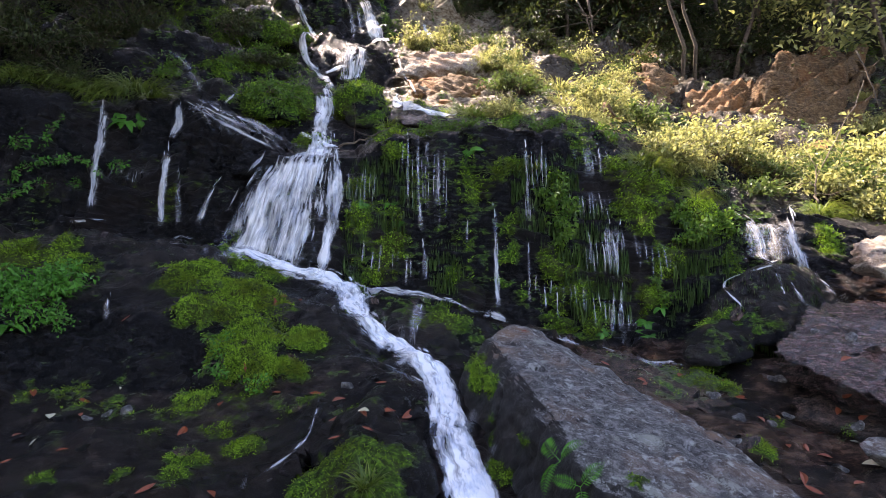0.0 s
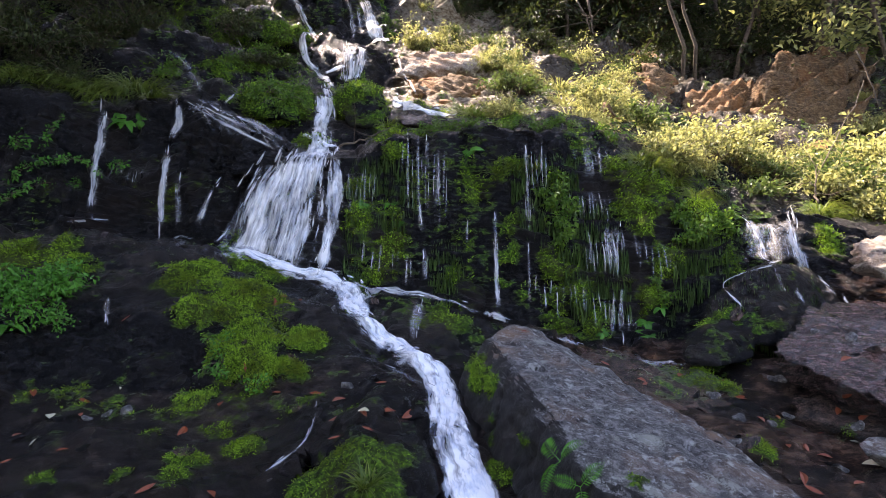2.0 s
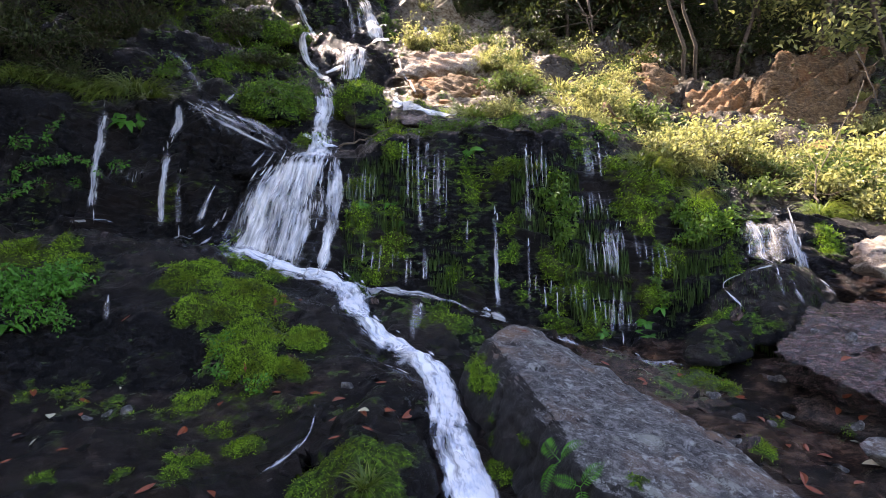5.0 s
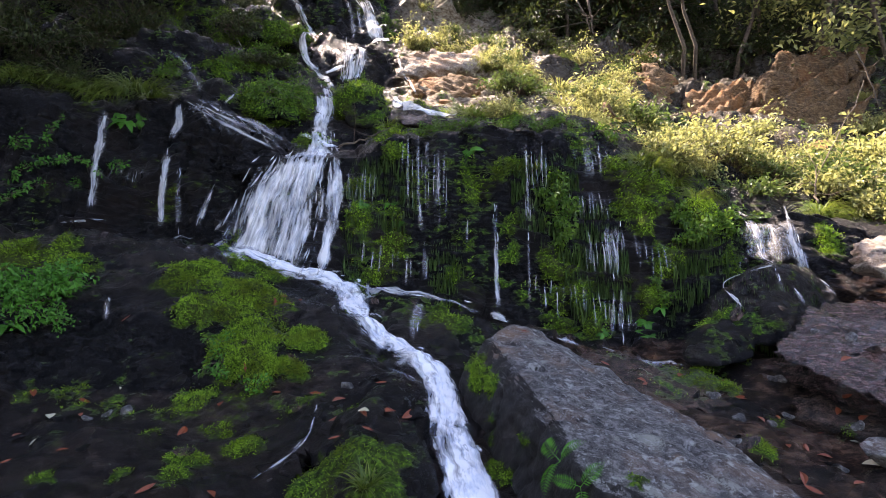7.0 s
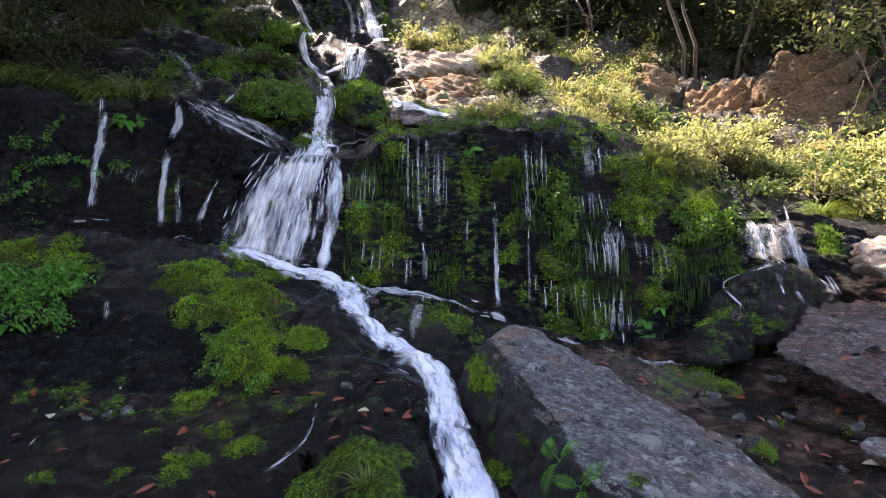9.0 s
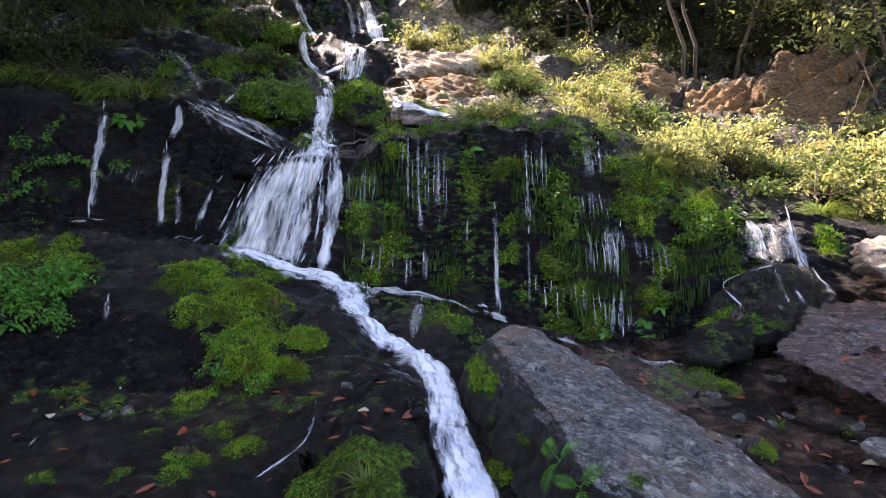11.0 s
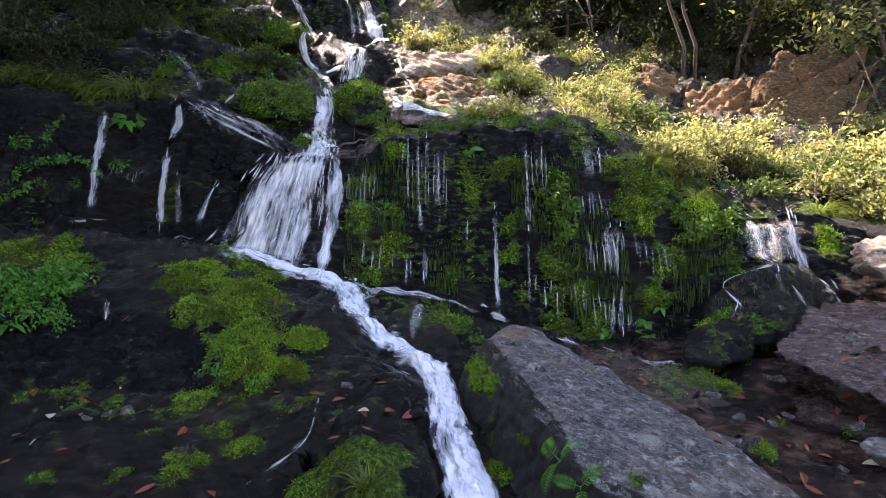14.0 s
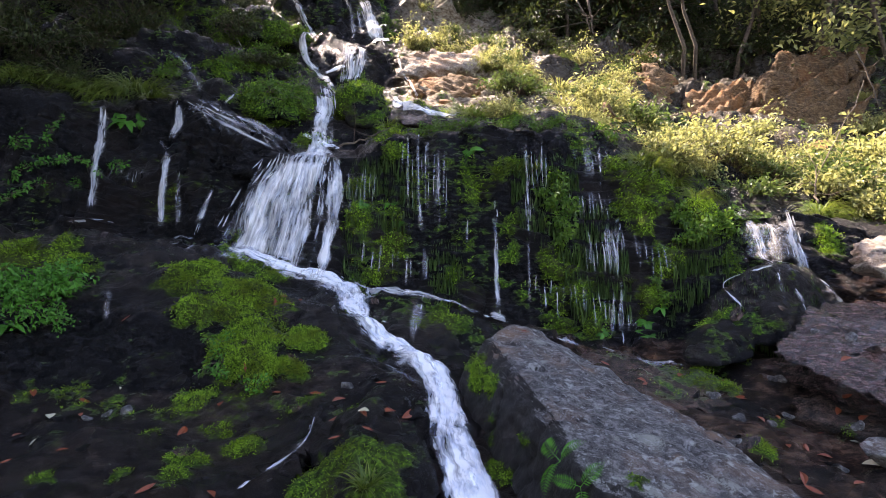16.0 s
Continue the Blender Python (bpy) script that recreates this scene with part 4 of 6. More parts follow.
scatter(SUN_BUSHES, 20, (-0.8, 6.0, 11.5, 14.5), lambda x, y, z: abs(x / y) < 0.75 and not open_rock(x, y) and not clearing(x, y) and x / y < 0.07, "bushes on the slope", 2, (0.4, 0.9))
scatter(SHADED_BUSHES, 105, (-0.6, 14, 12.5, 19), lambda x, y, z: (y > 13.2 and 0.0 < x / y < 0.25) or (0.25 < x / y < 0.85 and y > 12.9), "shaded bushes", 3, (0.7, 1.4))
scatter(SHADED_BUSHES, 60, (-9, -2.4, 7.3, 14), lambda x, y, z: -0.9 < x / y < -0.46, "shaded bushes", 4, (0.4, 0.95))
scatter(SHADED_BUSHES, 14, (-6, -2.4, 9.5, 14), lambda x, y, z: -0.46 < x / y < -0.3, "shaded bushes", 7, (0.4, 0.8))
scatter(SHADED_BUSHES, 24, (-4, 7, 16.5, 21), lambda x, y, z: True, "shaded bushes", 6, (2.0, 3.6))
scatter(SHADED_BUSHES, 7, (-7, -1.0, 8.4, 14), lambda x, y, z: -0.36 < x / y < -0.22, "shaded bushes", 5, (0.3, 0.6))


for x, y, s in [(2.55, 7.1, 1.0), (2.95, 7.4, 1.1), (2.3, 6.75, 0.8), (3.35, 7.5, 0.9), (3.7, 7.3, 0.85), (3.2, 6.8, 0.7), (4.3, 7.2, 0.9), (4.75, 7.3, 1.15), (5.1, 7.8, 1.3), (4.5, 6.7, 0.9), (5.3, 8.4, 1.3), (3.95, 6.7, 0.7)]:
    p, _ = drop(x, y)
    copy_thing(SUN_BUSHES[int(x * 7) % 4], Matrix.Translation(p - Vector((0, 0, 0.03))) @ pose(0, 0, 0, 0, 0, 90 * x)).scale = (s, s, s * 0.95)


def slope_stones():
    kinds = []
    for i in range(4):
        r = random.Random(300 + i)
        c = [Vector((r.uniform(-0.25, 0.25), r.uniform(-0.2, 0.2), r.uniform(-0.1, 0.16))) for _ in range(14)]
        kinds.append(rock_mesh("stone", c, ROCK_TAN, rough=0.02, size=0.05, seed=i, soften=3))
    rng, made = random.Random(8), 0
    while made < 18:
        x, y = rng.uniform(-0.6, 6.5), rng.uniform(7.6, 14)
        if not -0.06 < x / y < 0.6:
            continue
        p, n = drop(x, y)
        ob = new("stone", kinds[made % 4])
        s = rng.uniform(0.5, 1.6)
        ob.matrix_basis = Matrix.Translation(p) @ pose(0, 0, 0, rng.uniform(-15, 15), rng.uniform(-15, 15), rng.uniform(0, 360)) @ Matrix.Scale(s, 4)
        tagged(ob, "pale tan broken stone on the sunlit slope", "stone", "stones on the slope")
        made += 1


slope_stones()


# ---- trees ----
def tree_meshes(seed, height, crown, leaves, leaf, mat, lean=(0, 0), bare=0.45, girth=0.02):
    rng = np.random.default_rng(seed)
    t = np.linspace(0, 1, 9)
    bend = np.cumsum(rng.normal(0, 0.03 * height, (9, 2)), axis=0) * 0.5
    trunk = np.stack([bend[:, 0] + lean[0] * t ** 1.5, bend[:, 1] + lean[1] * t ** 1.5, t * height], axis=1)
    limbs, tips = [tube(trunk, girth * height * (1 - 0.8 * t), 7)], []
    for k in range(14):
        s = rng.uniform(bare, 0.98)
        i = int(s * 8)
        o = trunk[i] + (trunk[min(i + 1, 8)] - trunk[i]) * (s * 8 - i)
        a = rng.uniform(0, 2 * math.pi)
        reach = crown * rng.uniform(0.5, 1.0) * (1.1 - 0.6 * max(0, s - bare))
        e = o + np.array([math.cos(a) * reach, math.sin(a) * reach, reach * rng.uniform(-0.05, 0.6)])
        c = np.array([o, o * 0.6 + e * 0.4 + [0, 0, 0.12 * reach], o * 0.25 + e * 0.75 + [0, 0, 0.1 * reach], e])
        limbs.append(tube(c, np.array([0.35, 0.25, 0.14, 0.05]) * girth * height, 4))
        for q in range(6):
            f = rng.uniform(0.35, 1.05)
            tips.append(o + (e - o) * f + rng.normal(0, crown * 0.16, 3))
    tips = np.array(tips)
    pick = rng.integers(0, len(tips), leaves)
    spread = crown * rng.uniform(0.08, 0.2, (leaves, 1))
    base = tips[pick] + rng.normal(0, 1, (leaves, 3)) * spread * np.array([1, 1, 0.45])
    way = unit(rng.normal(0, 1, (leaves, 3)) * np.array([1, 1, 0.4]) + np.array([0, 0, -0.25]))
    up = unit(np.array([0, 0, 1.0]) + rng.normal(0, 0.35, (leaves, 3)))
    size = leaf * rng.uniform(0.6, 1.3, leaves)
    v, f = leaf_faces(base, way, up, size, size * rng.uniform(0.4, 0.6, leaves))
    return mesh("crown", v, f, mat), mesh("trunk", *joined(limbs), BARK, True)


def tree(label, meshes, m, group=""):
    root = new("tree")
    for part_name, me in zip(("crown", "trunk"), meshes):
        part(part_name, me, root)
    root.matrix_basis = m
    return tagged(root, label, "tree", group)


BIG = [tree_meshes(100 + i, 9.0, 3.6, 6000, 0.25, LEAF_SHADED, bare=0.5) for i in range(3)]
# Leaning trees with crowns out of view, added to block the sun.
SHADE_CASTERS = [tree_meshes(120 + i, h, c, 8000, 0.34, LEAF_SHADED, lean=(r, 0.7), bare=0.55) for i, (h, c, r) in enumerate([(8.5, 3.6, 3.9), (8.0, 3.4, 2.6), (8.0, 3.4, 3.2), (10.0, 2.3, 5.6)])]
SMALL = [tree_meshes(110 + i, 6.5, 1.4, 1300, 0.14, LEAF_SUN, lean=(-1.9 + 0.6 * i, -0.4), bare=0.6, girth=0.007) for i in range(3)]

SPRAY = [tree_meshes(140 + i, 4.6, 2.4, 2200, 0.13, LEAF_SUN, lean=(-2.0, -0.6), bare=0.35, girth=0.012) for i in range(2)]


def at_ground(x, y, sink=0.15, turn=0):
    p, _ = drop(x, y)
    return Matrix.Translation(p - Vector((0, 0, sink))) @ pose(0, 0, 0, 0, 0, turn)


def stand():
    """The wood: tall trees, those on the left unseen and added to shade the ravine, and thin ones on the sunny bank."""
    # Out of view to the left and behind: trees added to block sun and sky.
    for i, (x, y) in enumerate([(-12, 8), (-10.2, 12.0), (-12.5, 12.5), (-14.5, 10), (-15, 15), (-16, 6), (-10.5, 3.5), (-13, 4.5), (-13.5, 17), (-6.5, -0.5), (-8, -4), (-5.5, -5), (-4.9, 1.6), (-4.2, -2.5)]):
        tree("unseen tall broadleaf tree added to shade the ravine", BIG[i % 3], at_ground(x, y, 0.2, i * 77), "trees of the wood")
    # Unseen trees, placed so that their crowns shade the stream and the bank.
    for i, (x, y, turn) in enumerate([(-6.9, 6.6, 0), (-9.2, 8.8, 8), (-6.6, 3.4, 8), (-6.9, 6.9, 3)]):
        tree("unseen tall tree added leaning out to shade the stream", SHADE_CASTERS[i], at_ground(x, y, 0.2, turn), "trees of the wood")
    for i, (x, y) in enumerate([(4, 22), (8, 21), (12, 20), (15, 22), (10, 25), (5.5, 26), (0.5, 27), (-4, 25), (13.5, 16.5), (17, 18), (12, 13), (20, 14), (2.5, 29), (14, 27), (8, 30), (-8, 30), (1.8, 22.5), (-1.6, 23), (6.5, 19.5), (3.6, 18.9)]):
        tree("tall broadleaf tree on the wooded hillside", BIG[(i + 1) % 3], at_ground(x, y, 0.2, i * 51), "trees of the wood")
    for i, (x, y) in enumerate([(4.9, 13.2), (5.25, 13.6), (3.1, 15.5), (8.0, 13.2), (9.2, 13.6), (2.2, 16.5), (4.4, 16.5), (6.8, 15.5)]):
        tree("thin leaning tree with sunlit leaves", SMALL[i % 3], at_ground(x, y, 0.1, i * 40), "thin trees on the bank")

    for i, (x, y) in enumerate([(8.2, 10.8), (8.9, 12.4), (7.4, 14.2), (9.6, 9.8), (7.9, 13.3), (6.3, 13.9)]):
        tree("tree with bright sunlit leaf sprays over the tan rocks", SPRAY[i % 2], at_ground(x, y, 0.1, i * 25), "thin trees on the bank")


stand()


def bed_stones():
    """Small wet stones lying in the stream bed."""
    kinds = []
    for i in range(3):
        r = random.Random(400 + i)
        c = [Vector((r.uniform(-0.07, 0.07), r.uniform(-0.06, 0.06), r.uniform(-0.03, 0.035))) for _ in range(12)]
        kinds.append(rock_mesh("stone", c, (ROCK_BED, ROCK_GREY, ROCK_WET)[i], rough=0.006, size=0.02, seed=i, soften=3))
    rng = random.Random(18)
    for k in range(60):
        y = rng.uniform(2.9, 5.1)
        x = y * rng.uniform(0.36, 0.68) if k < 44 else y * rng.uniform(-0.6, -0.1)
        p, n = drop(x, y)
        ob = new("stone", kinds[k % 3])
        ob.matrix_basis = Matrix.Translation(p) @ n.to_track_quat("Z", "Y").to_matrix().to_4x4() @ pose(0, 0, 0, 0, 0, rng.uniform(0, 360)) @ Matrix.Scale(rng.uniform(0.35, 1.1), 4)
        tagged(ob, "small wet stone lying in the stream bed", "stone", "stones in the stream bed")


bed_stones()


# ---- grasses and ferns ----
def grass_mesh(seed, blades, length, width, mat, spread=0.06, droop=0.7):
    rng = np.random.default_rng(seed)
    pieces = []
    for _ in range(blades):
        a = rng.uniform(0, 2 * math.pi)
        d = np.array([math.cos(a), math.sin(a), 0])
        L, lift = length * rng.uniform(0.55, 1.15), rng.uniform(0.35, 0.95)
        s = np.linspace(0, 1, 6)[:, None]
        c = np.array([0, 0, 0]) + d * spread * rng.random() + d * L * s * (1.1 - lift * 0.6) + np.array([0, 0, 1]) * L * (lift * s - droop * s ** 2.2)
        side = np.array([-d[1], d[0], 0]) * width
        w = (1 - s ** 2)
        v = np.stack([c + side * w, c - side * w + np.array([0, 0, width * 0.4])], axis=1).reshape(-1, 3)
        f = [(2 * k, 2 * k + 1, 2 * k + 3, 2 * k + 2) for k in range(5)]
        pieces.append((v, f))
    return mesh("foliage", *joined(pieces), mat)


def rosette_mesh(seed, leaves, length, width, mat, tilt=0.5):
    """Broad drooping leaves round a crown, each bent twice."""
    rng = np.random.default_rng(seed)
    pieces = []
    for k in range(leaves):
        a = k * 2.4 + rng.normal(0, 0.2)
        d = np.array([math.cos(a), math.sin(a), 0])
        L = length * rng.uniform(0.65, 1.15)
        s = np.linspace(0, 1, 6)[:, None]
        c = d * L * s + np.array([0, 0, 1]) * L * (tilt * s - 0.75 * s ** 2)
        w = np.sin(np.pi * np.clip(s * 0.94 + 0.05, 0, 1)) ** 0.8 * width * 0.5
        side = np.array([-d[1], d[0], 0])
        v = np.stack([c + side * w + np.array([0, 0, 0.2]) * w, c, c - side * w + np.array([0, 0, 0.2]) * w], axis=1).reshape(-1, 3)
        f = []
        for q in range(5):
            f += [(3 * q, 3 * q + 1, 3 * q + 4, 3 * q + 3), (3 * q + 1, 3 * q + 2, 3 * q + 5, 3 * q + 4)]
        pieces.append((v, f))
    return mesh("foliage", *joined(pieces), mat)


def fern_mesh(seed, fronds, length, mat):
    rng = np.random.default_rng(seed)
    base, way, size, stems = [], [], [], []
    for k in range(fronds):
        a = k * 2.4 + rng.normal(0, 0.25)
        d = np.array([math.cos(a), math.sin(a), 0])
        L = length * rng.uniform(0.7, 1.1)
        s = np.linspace(0.0, 1, 15)[:, None]
        c = d * L * s + np.array([0, 0, 1]) * L * (0.75 * s - 0.7 * s ** 2)
        stems.append(tube(c[::3], np.linspace(0.0022, 0.0008, 5), 3))
        t, side = unit(np.gradient(c, axis=0)), np.array([-d[1], d[0], 0])
        for sg in (1, -1):
            base.append(c[2:])
            way.append(unit(t[2:] * 0.45 + sg * side))
            size.append(L * 0.27 * np.sin(np.pi * (0.12 + 0.86 * s[2:, 0])) ** 0.9)
    base, way, size = np.concatenate(base), np.concatenate(way), np.concatenate(size)
    up = np.tile(np.array([0, 0, 1.0]), (len(base), 1))
    v, f = leaf_faces(base, way, up, size, np.maximum(size * 0.22, 0.003))
    return mesh("foliage", v, f, mat), mesh("stem", *joined(stems), mat)


def on_wall(p, out=0.5, turn=0, lift=0.0):
    """Where a plant grows out of the stone at p."""
    q, n, _, _ = STONE.find_nearest(Vector(p))
    return Matrix.Translation(q + n * lift) @ (n * out + Vector((0, 0, 1 - out))).to_track_quat("Z", "Y").to_matrix().to_4x4() @ pose(0, 0, 0, 0, 0, turn)


def single(name, label, category, part_name, me, m, group="", s=1.0):
    root = new(name)
    part(part_name, me, root)
    root.matrix_basis = m @ Matrix.Scale(s, 4)
    return tagged(root, label, category, group)


GRASS_LONG, GRASS_SHORT = grass_mesh(1, 130, 0.55, 0.006, LEAF_GRASS, 0.12), grass_mesh(2, 40, 0.16, 0.003, LEAF_GRASS, 0.03, 0.4)
ROSETTE = [rosette_mesh(i, 11, 0.15, 0.055, LEAF_FERN) for i in range(2)]
BROAD = [bush_meshes(60 + i, 0.15, 0.13, 144, 0.055, LEAF_IVY, 0.5) for i in range(2)]

for p, s in [((-3.556, 7.523, 3.751), 1.25), ((-3.695, 7.407, 3.682), 1.0), ((-3.099, 6.88, 3.489), 0.8), ((0.356, 7.276, 3.415), 0.8), ((0.579, 7.693, 3.51), 0.6), ((-0.643, 7.432, 3.326), 0.6), ((3.593, 6.232, 2.166), 0.75), ((3.677, 6.193, 2.134), 0.6), ((1.988, 6.244, 2.604), 0.8), ((2.282, 6.472, 2.478), 0.8), ((2.375, 6.141, 2.315), 0.6), ((0.234, 7.429, 3.49), 0.7), ((-4.057, 7.413, 3.717), 0.9), ((-4.41, 7.453, 3.83), 0.9), ((-4.749, 7.471, 3.849), 0.9), ((-4.672, 7.61, 3.936), 0.8), ((-4.291, 7.535, 3.802), 0.8), ((-3.9, 7.426, 3.701), 0.9), ((-4.963, 7.444, 3.907), 0.9), ((-3.621, 7.45, 3.762), 0.9), ((1.903, 6.319, 2.702), 0.7)]:
    single("grass_tuft", "long drooping green grass tuft on a rock ledge", "grass", "foliage", GRASS_LONG, on_wall(p, 0.3, 360 * s), "grass tufts", s)
# Grass in the bright leaf colour, with sunlight put into it.
GRASS_SUN = grass_mesh(6, 90, 0.5, 0.006, LEAF_SUN, 0.10)
rng_grass = random.Random(12)
for k in range(34):
    y = rng_grass.uniform(6.7, 11)
    x = y * rng_grass.uniform(0.08, 0.68)
    if slope_line(x, y):
        single("grass_tuft", "sunlit arching grass tuft between the bushes", "grass", "foliage", GRASS_SUN, at_ground(x, y, 0.02, 70 * k), "grass tufts", rng_grass.uniform(0.6, 1.3))
for p, s in [((-0.3, 2.479, 0.681), 1.0), ((-0.272, 2.505, 0.68), 0.8), ((-3.121, 4.834, 1.7), 1.2), ((-3.041, 4.871, 1.724), 1.0), ((1.629, 5.726, 1.509), 0.8), ((0.702, 6.161, 2.588), 1.6), ((0.513, 6.151, 2.532), 1.5), ((0.624, 6.181, 2.619), 1.4), ((0.89, 6.165, 2.589), 1.2)]:
    single("grass_tuft", "short fresh green grass tuft on moss", "grass", "foliage", GRASS_SHORT, on_wall(p, 0.3, 400 * s), "grass tufts", s)
for p, s in [((0.25, 6.235, 2.778), 1.0), ((-3.341, 6.836, 3.232), 1.3), ((-3.475, 6.862, 3.27), 1.0), ((-3.179, 6.809, 3.225), 1.0), ((1.757, 5.686, 1.168), 0.9), ((1.75, 5.595, 1.053), 0.8), ((1.355, 5.64, 1.074), 0.6), ((-0.438, 6.028, 2.062), 0.6), ((-0.758, 6.075, 2.226), 0.6), ((-0.498, 6.109, 2.257), 0.6), ((-2.772, 4.215, 1.192), 1.0), ((1.88, 5.683, 1.29), 0.7)]:
    single("hart_fern", "bright green rosette of long leaves on the wet cliff", "fern", "foliage", ROSETTE[0], on_wall(p, 0.7, 300 * s), "cliff ferns", s)
for k, (p, s) in enumerate([((1.082, 6.05, 2.381), 0.9), ((1.0, 6.042, 2.274), 0.8), ((1.123, 6.0, 2.19), 1.0), ((1.037, 5.964, 2.055), 0.9), ((1.134, 5.936, 1.975), 0.8), ((1.079, 5.922, 1.896), 0.6), ((0.951, 6.053, 2.355), 0.6), ((2.181, 5.919, 2.05), 0.9), ((2.254, 5.849, 1.966), 0.9), ((2.374, 5.893, 2.021), 0.8), ((2.173, 5.839, 1.914), 0.7), ((2.547, 5.883, 1.995), 0.9), ((2.651, 6.054, 2.117), 0.8), ((2.509, 5.968, 2.081), 0.8), ((2.125, 5.975, 2.108), 0.8), ((1.856, 5.743, 1.51), 0.5), ((1.917, 5.716, 1.362), 0.6)]):
    plant("broadleaf_plant", "leafy green plant clinging to the wet cliff", "plant", BROAD[k % 2], on_wall(p, 0.7, 300 * s) @ Matrix.Scale(s, 4), "cliff plants")
FERN = fern_mesh(3, 3, 0.17, LEAF_FERN)
for p, s, turn in [((0.459, 2.485, 0.774), 1.0, 20), ((0.495, 2.393, 0.722), 0.8, 140)]:
    plant("fern", "bright green fern growing at the side of the boulder", "fern", FERN, on_wall(p, 0.8, turn, 0.03) @ Matrix.Scale(s, 4), "boulder ferns")
LOW = bush_meshes(31, 0.24, 0.20, 520, 0.045, LEAF_FERN, 0.2)
MOSSY = bush_meshes(35, 0.22, 0.13, 420, 0.035, LEAF_IVY, 0.5)
for p, s in [((-2.014, 7.553, 3.761), 1.4), ((-2.203, 7.524, 3.705), 1.2), ((-1.791, 7.458, 3.631), 1.3), ((-1.734, 7.783, 3.833), 1.0), ((-2.654, 8.774, 4.497), 1.3), ((-2.944, 8.711, 4.553), 1.2), ((-2.275, 9.102, 4.694), 1.2), ((-3.169, 9.864, 5.415), 1.3), ((-2.429, 10.044, 5.489), 1.2), ((-2.534, 9.159, 4.88), 1.0), ((-3.509, 8.413, 4.445), 1.2), ((-3.412, 7.858, 4.103), 1.2)]:
    plant("leafy_plant", "low green ferny cushion on a mossy rock step", "plant", MOSSY, on_wall(p, 0.5, 500 * s) @ Matrix.Scale(s, 4), "bank plants")
for p, s in [((-2.657, 4.461, 1.409), 1.0), ((-2.677, 4.314, 1.316), 0.8), ((-2.629, 4.607, 1.488), 0.8), ((-2.907, 4.489, 1.447), 0.9), ((-2.538, 4.305, 1.225), 0.6)]:
    plant("leafy_plant", "low leafy green plant on the dark bank", "plant", LOW, on_wall(p, 0.5, 500 * s) @ Matrix.Scale(s, 4), "bank plants")
for k in range(17):
    x = -0.15 + 0.125 * k
    plant("leafy_plant", "low green plant hanging over the lip of the cliff", "plant", MOSSY, on_wall((x, 6.55 + 0.12 * (k % 3), 3.12 - 0.16 * max(0, x - 0.8)), 0.4, 97 * k) @ Matrix.Scale(0.62 + 0.14 * (k * 7 % 4), 4), "bank plants")
SPRIG = bush_meshes(33, 0.12, 0.12, 96, 0.03, LEAF_FERN, 0.4)
for p, s in [((-1.298, 3.917, 1.008), 1.0), ((-1.326, 4.045, 1.098), 0.8), ((-1.008, 3.662, 0.879), 0.8), ((-1.313, 3.867, 0.932), 0.7), ((-3.475, 6.402, 2.635), 1.0), ((-3.208, 6.478, 2.706), 1.1), ((-3.791, 6.46, 2.731), 1.2), ((-3.589, 6.418, 2.469), 0.9), ((-3.976, 6.325, 2.453), 1.2), ((-4.277, 6.505, 2.884), 1.4), ((-4.004, 6.609, 3.025), 1.3), ((-4.112, 6.354, 2.625), 1.2), ((-4.113, 6.207, 2.325), 1.2), ((-3.94, 6.384, 2.688), 1.2)]:
    plant("sprig", "small creeping plant with round leaves on the bank", "plant", SPRIG, on_wall(p, 0.7, 500 * s) @ Matrix.Scale(s, 4), "creepers")


# ---- bare twigs ----
def twig(label, points, thick, forks=0, seed=0):
    rng = np.random.default_rng(seed)
    p = np.array(points, float)
    t = np.linspace(0, len(p) - 1, 4 * len(p))
    c = np.stack([np.interp(t, np.arange(len(p)), p[:, q]) for q in range(3)], axis=1)
    c[1:-1] += rng.normal(0, 0.008, (len(c) - 2, 3))
    pieces = [tube(c, np.linspace(thick, thick * 0.35, len(c)), 5)]
    for _ in range(forks):
        k = rng.integers(2, len(c) - 1)
        e = c[k] + rng.normal(0, 0.22, 3) + np.array([0, 0, 0.1])
        pieces.append(tube(np.array([c[k], c[k] * 0.5 + e * 0.5 + rng.normal(0, 0.03, 3), e]), np.array([0.5, 0.35, 0.15]) * thick, 4))
    tagged(new("twig", mesh("twig", *joined(pieces), BARK, True)), label, "twig", "bare twigs")


twig("bare reddish twig bending up out of the bushes", [(3.759, 6.6, 2.499), (4.006, 6.7, 2.899), (4.354, 6.9, 3.341), (4.645, 7.1, 3.765)], 0.007, 2, 1)
twig("bare reddish twig among the sunlit bushes", [(3.683, 6.4, 2.298), (3.719, 6.5, 2.482), (3.808, 6.6, 2.731)], 0.013, 3, 2)
twig("bare dry twig among the sunlit bushes", [(3.82, 7.2, 2.599), (3.865, 7.3, 2.937), (3.85, 7.4, 3.219)], 0.008, 4, 3)
twig("thin bare branch leaning over the ledge", [(-1.043, 6.5, 2.883), (-0.754, 6.45, 2.957), (-0.534, 6.5, 3.084)], 0.012, 2, 4)
twig("bare grey branch in the dark wood", [(6.118, 9.5, 5.009), (6.242, 9.4, 4.549), (6.287, 9.3, 4.099)], 0.014, 5, 5)
twig("bare grey branch in the dark wood", [(2.948, 13.0, 7.401), (3.012, 13.0, 7.045), (3.052, 13.0, 6.668)], 0.03, 4, 6)
twig("bare pale branch above the pointed rock", [(2.823, 13.5, 7.631), (3.01, 13.4, 7.219), (3.076, 13.3, 6.814)], 0.022, 3, 7)


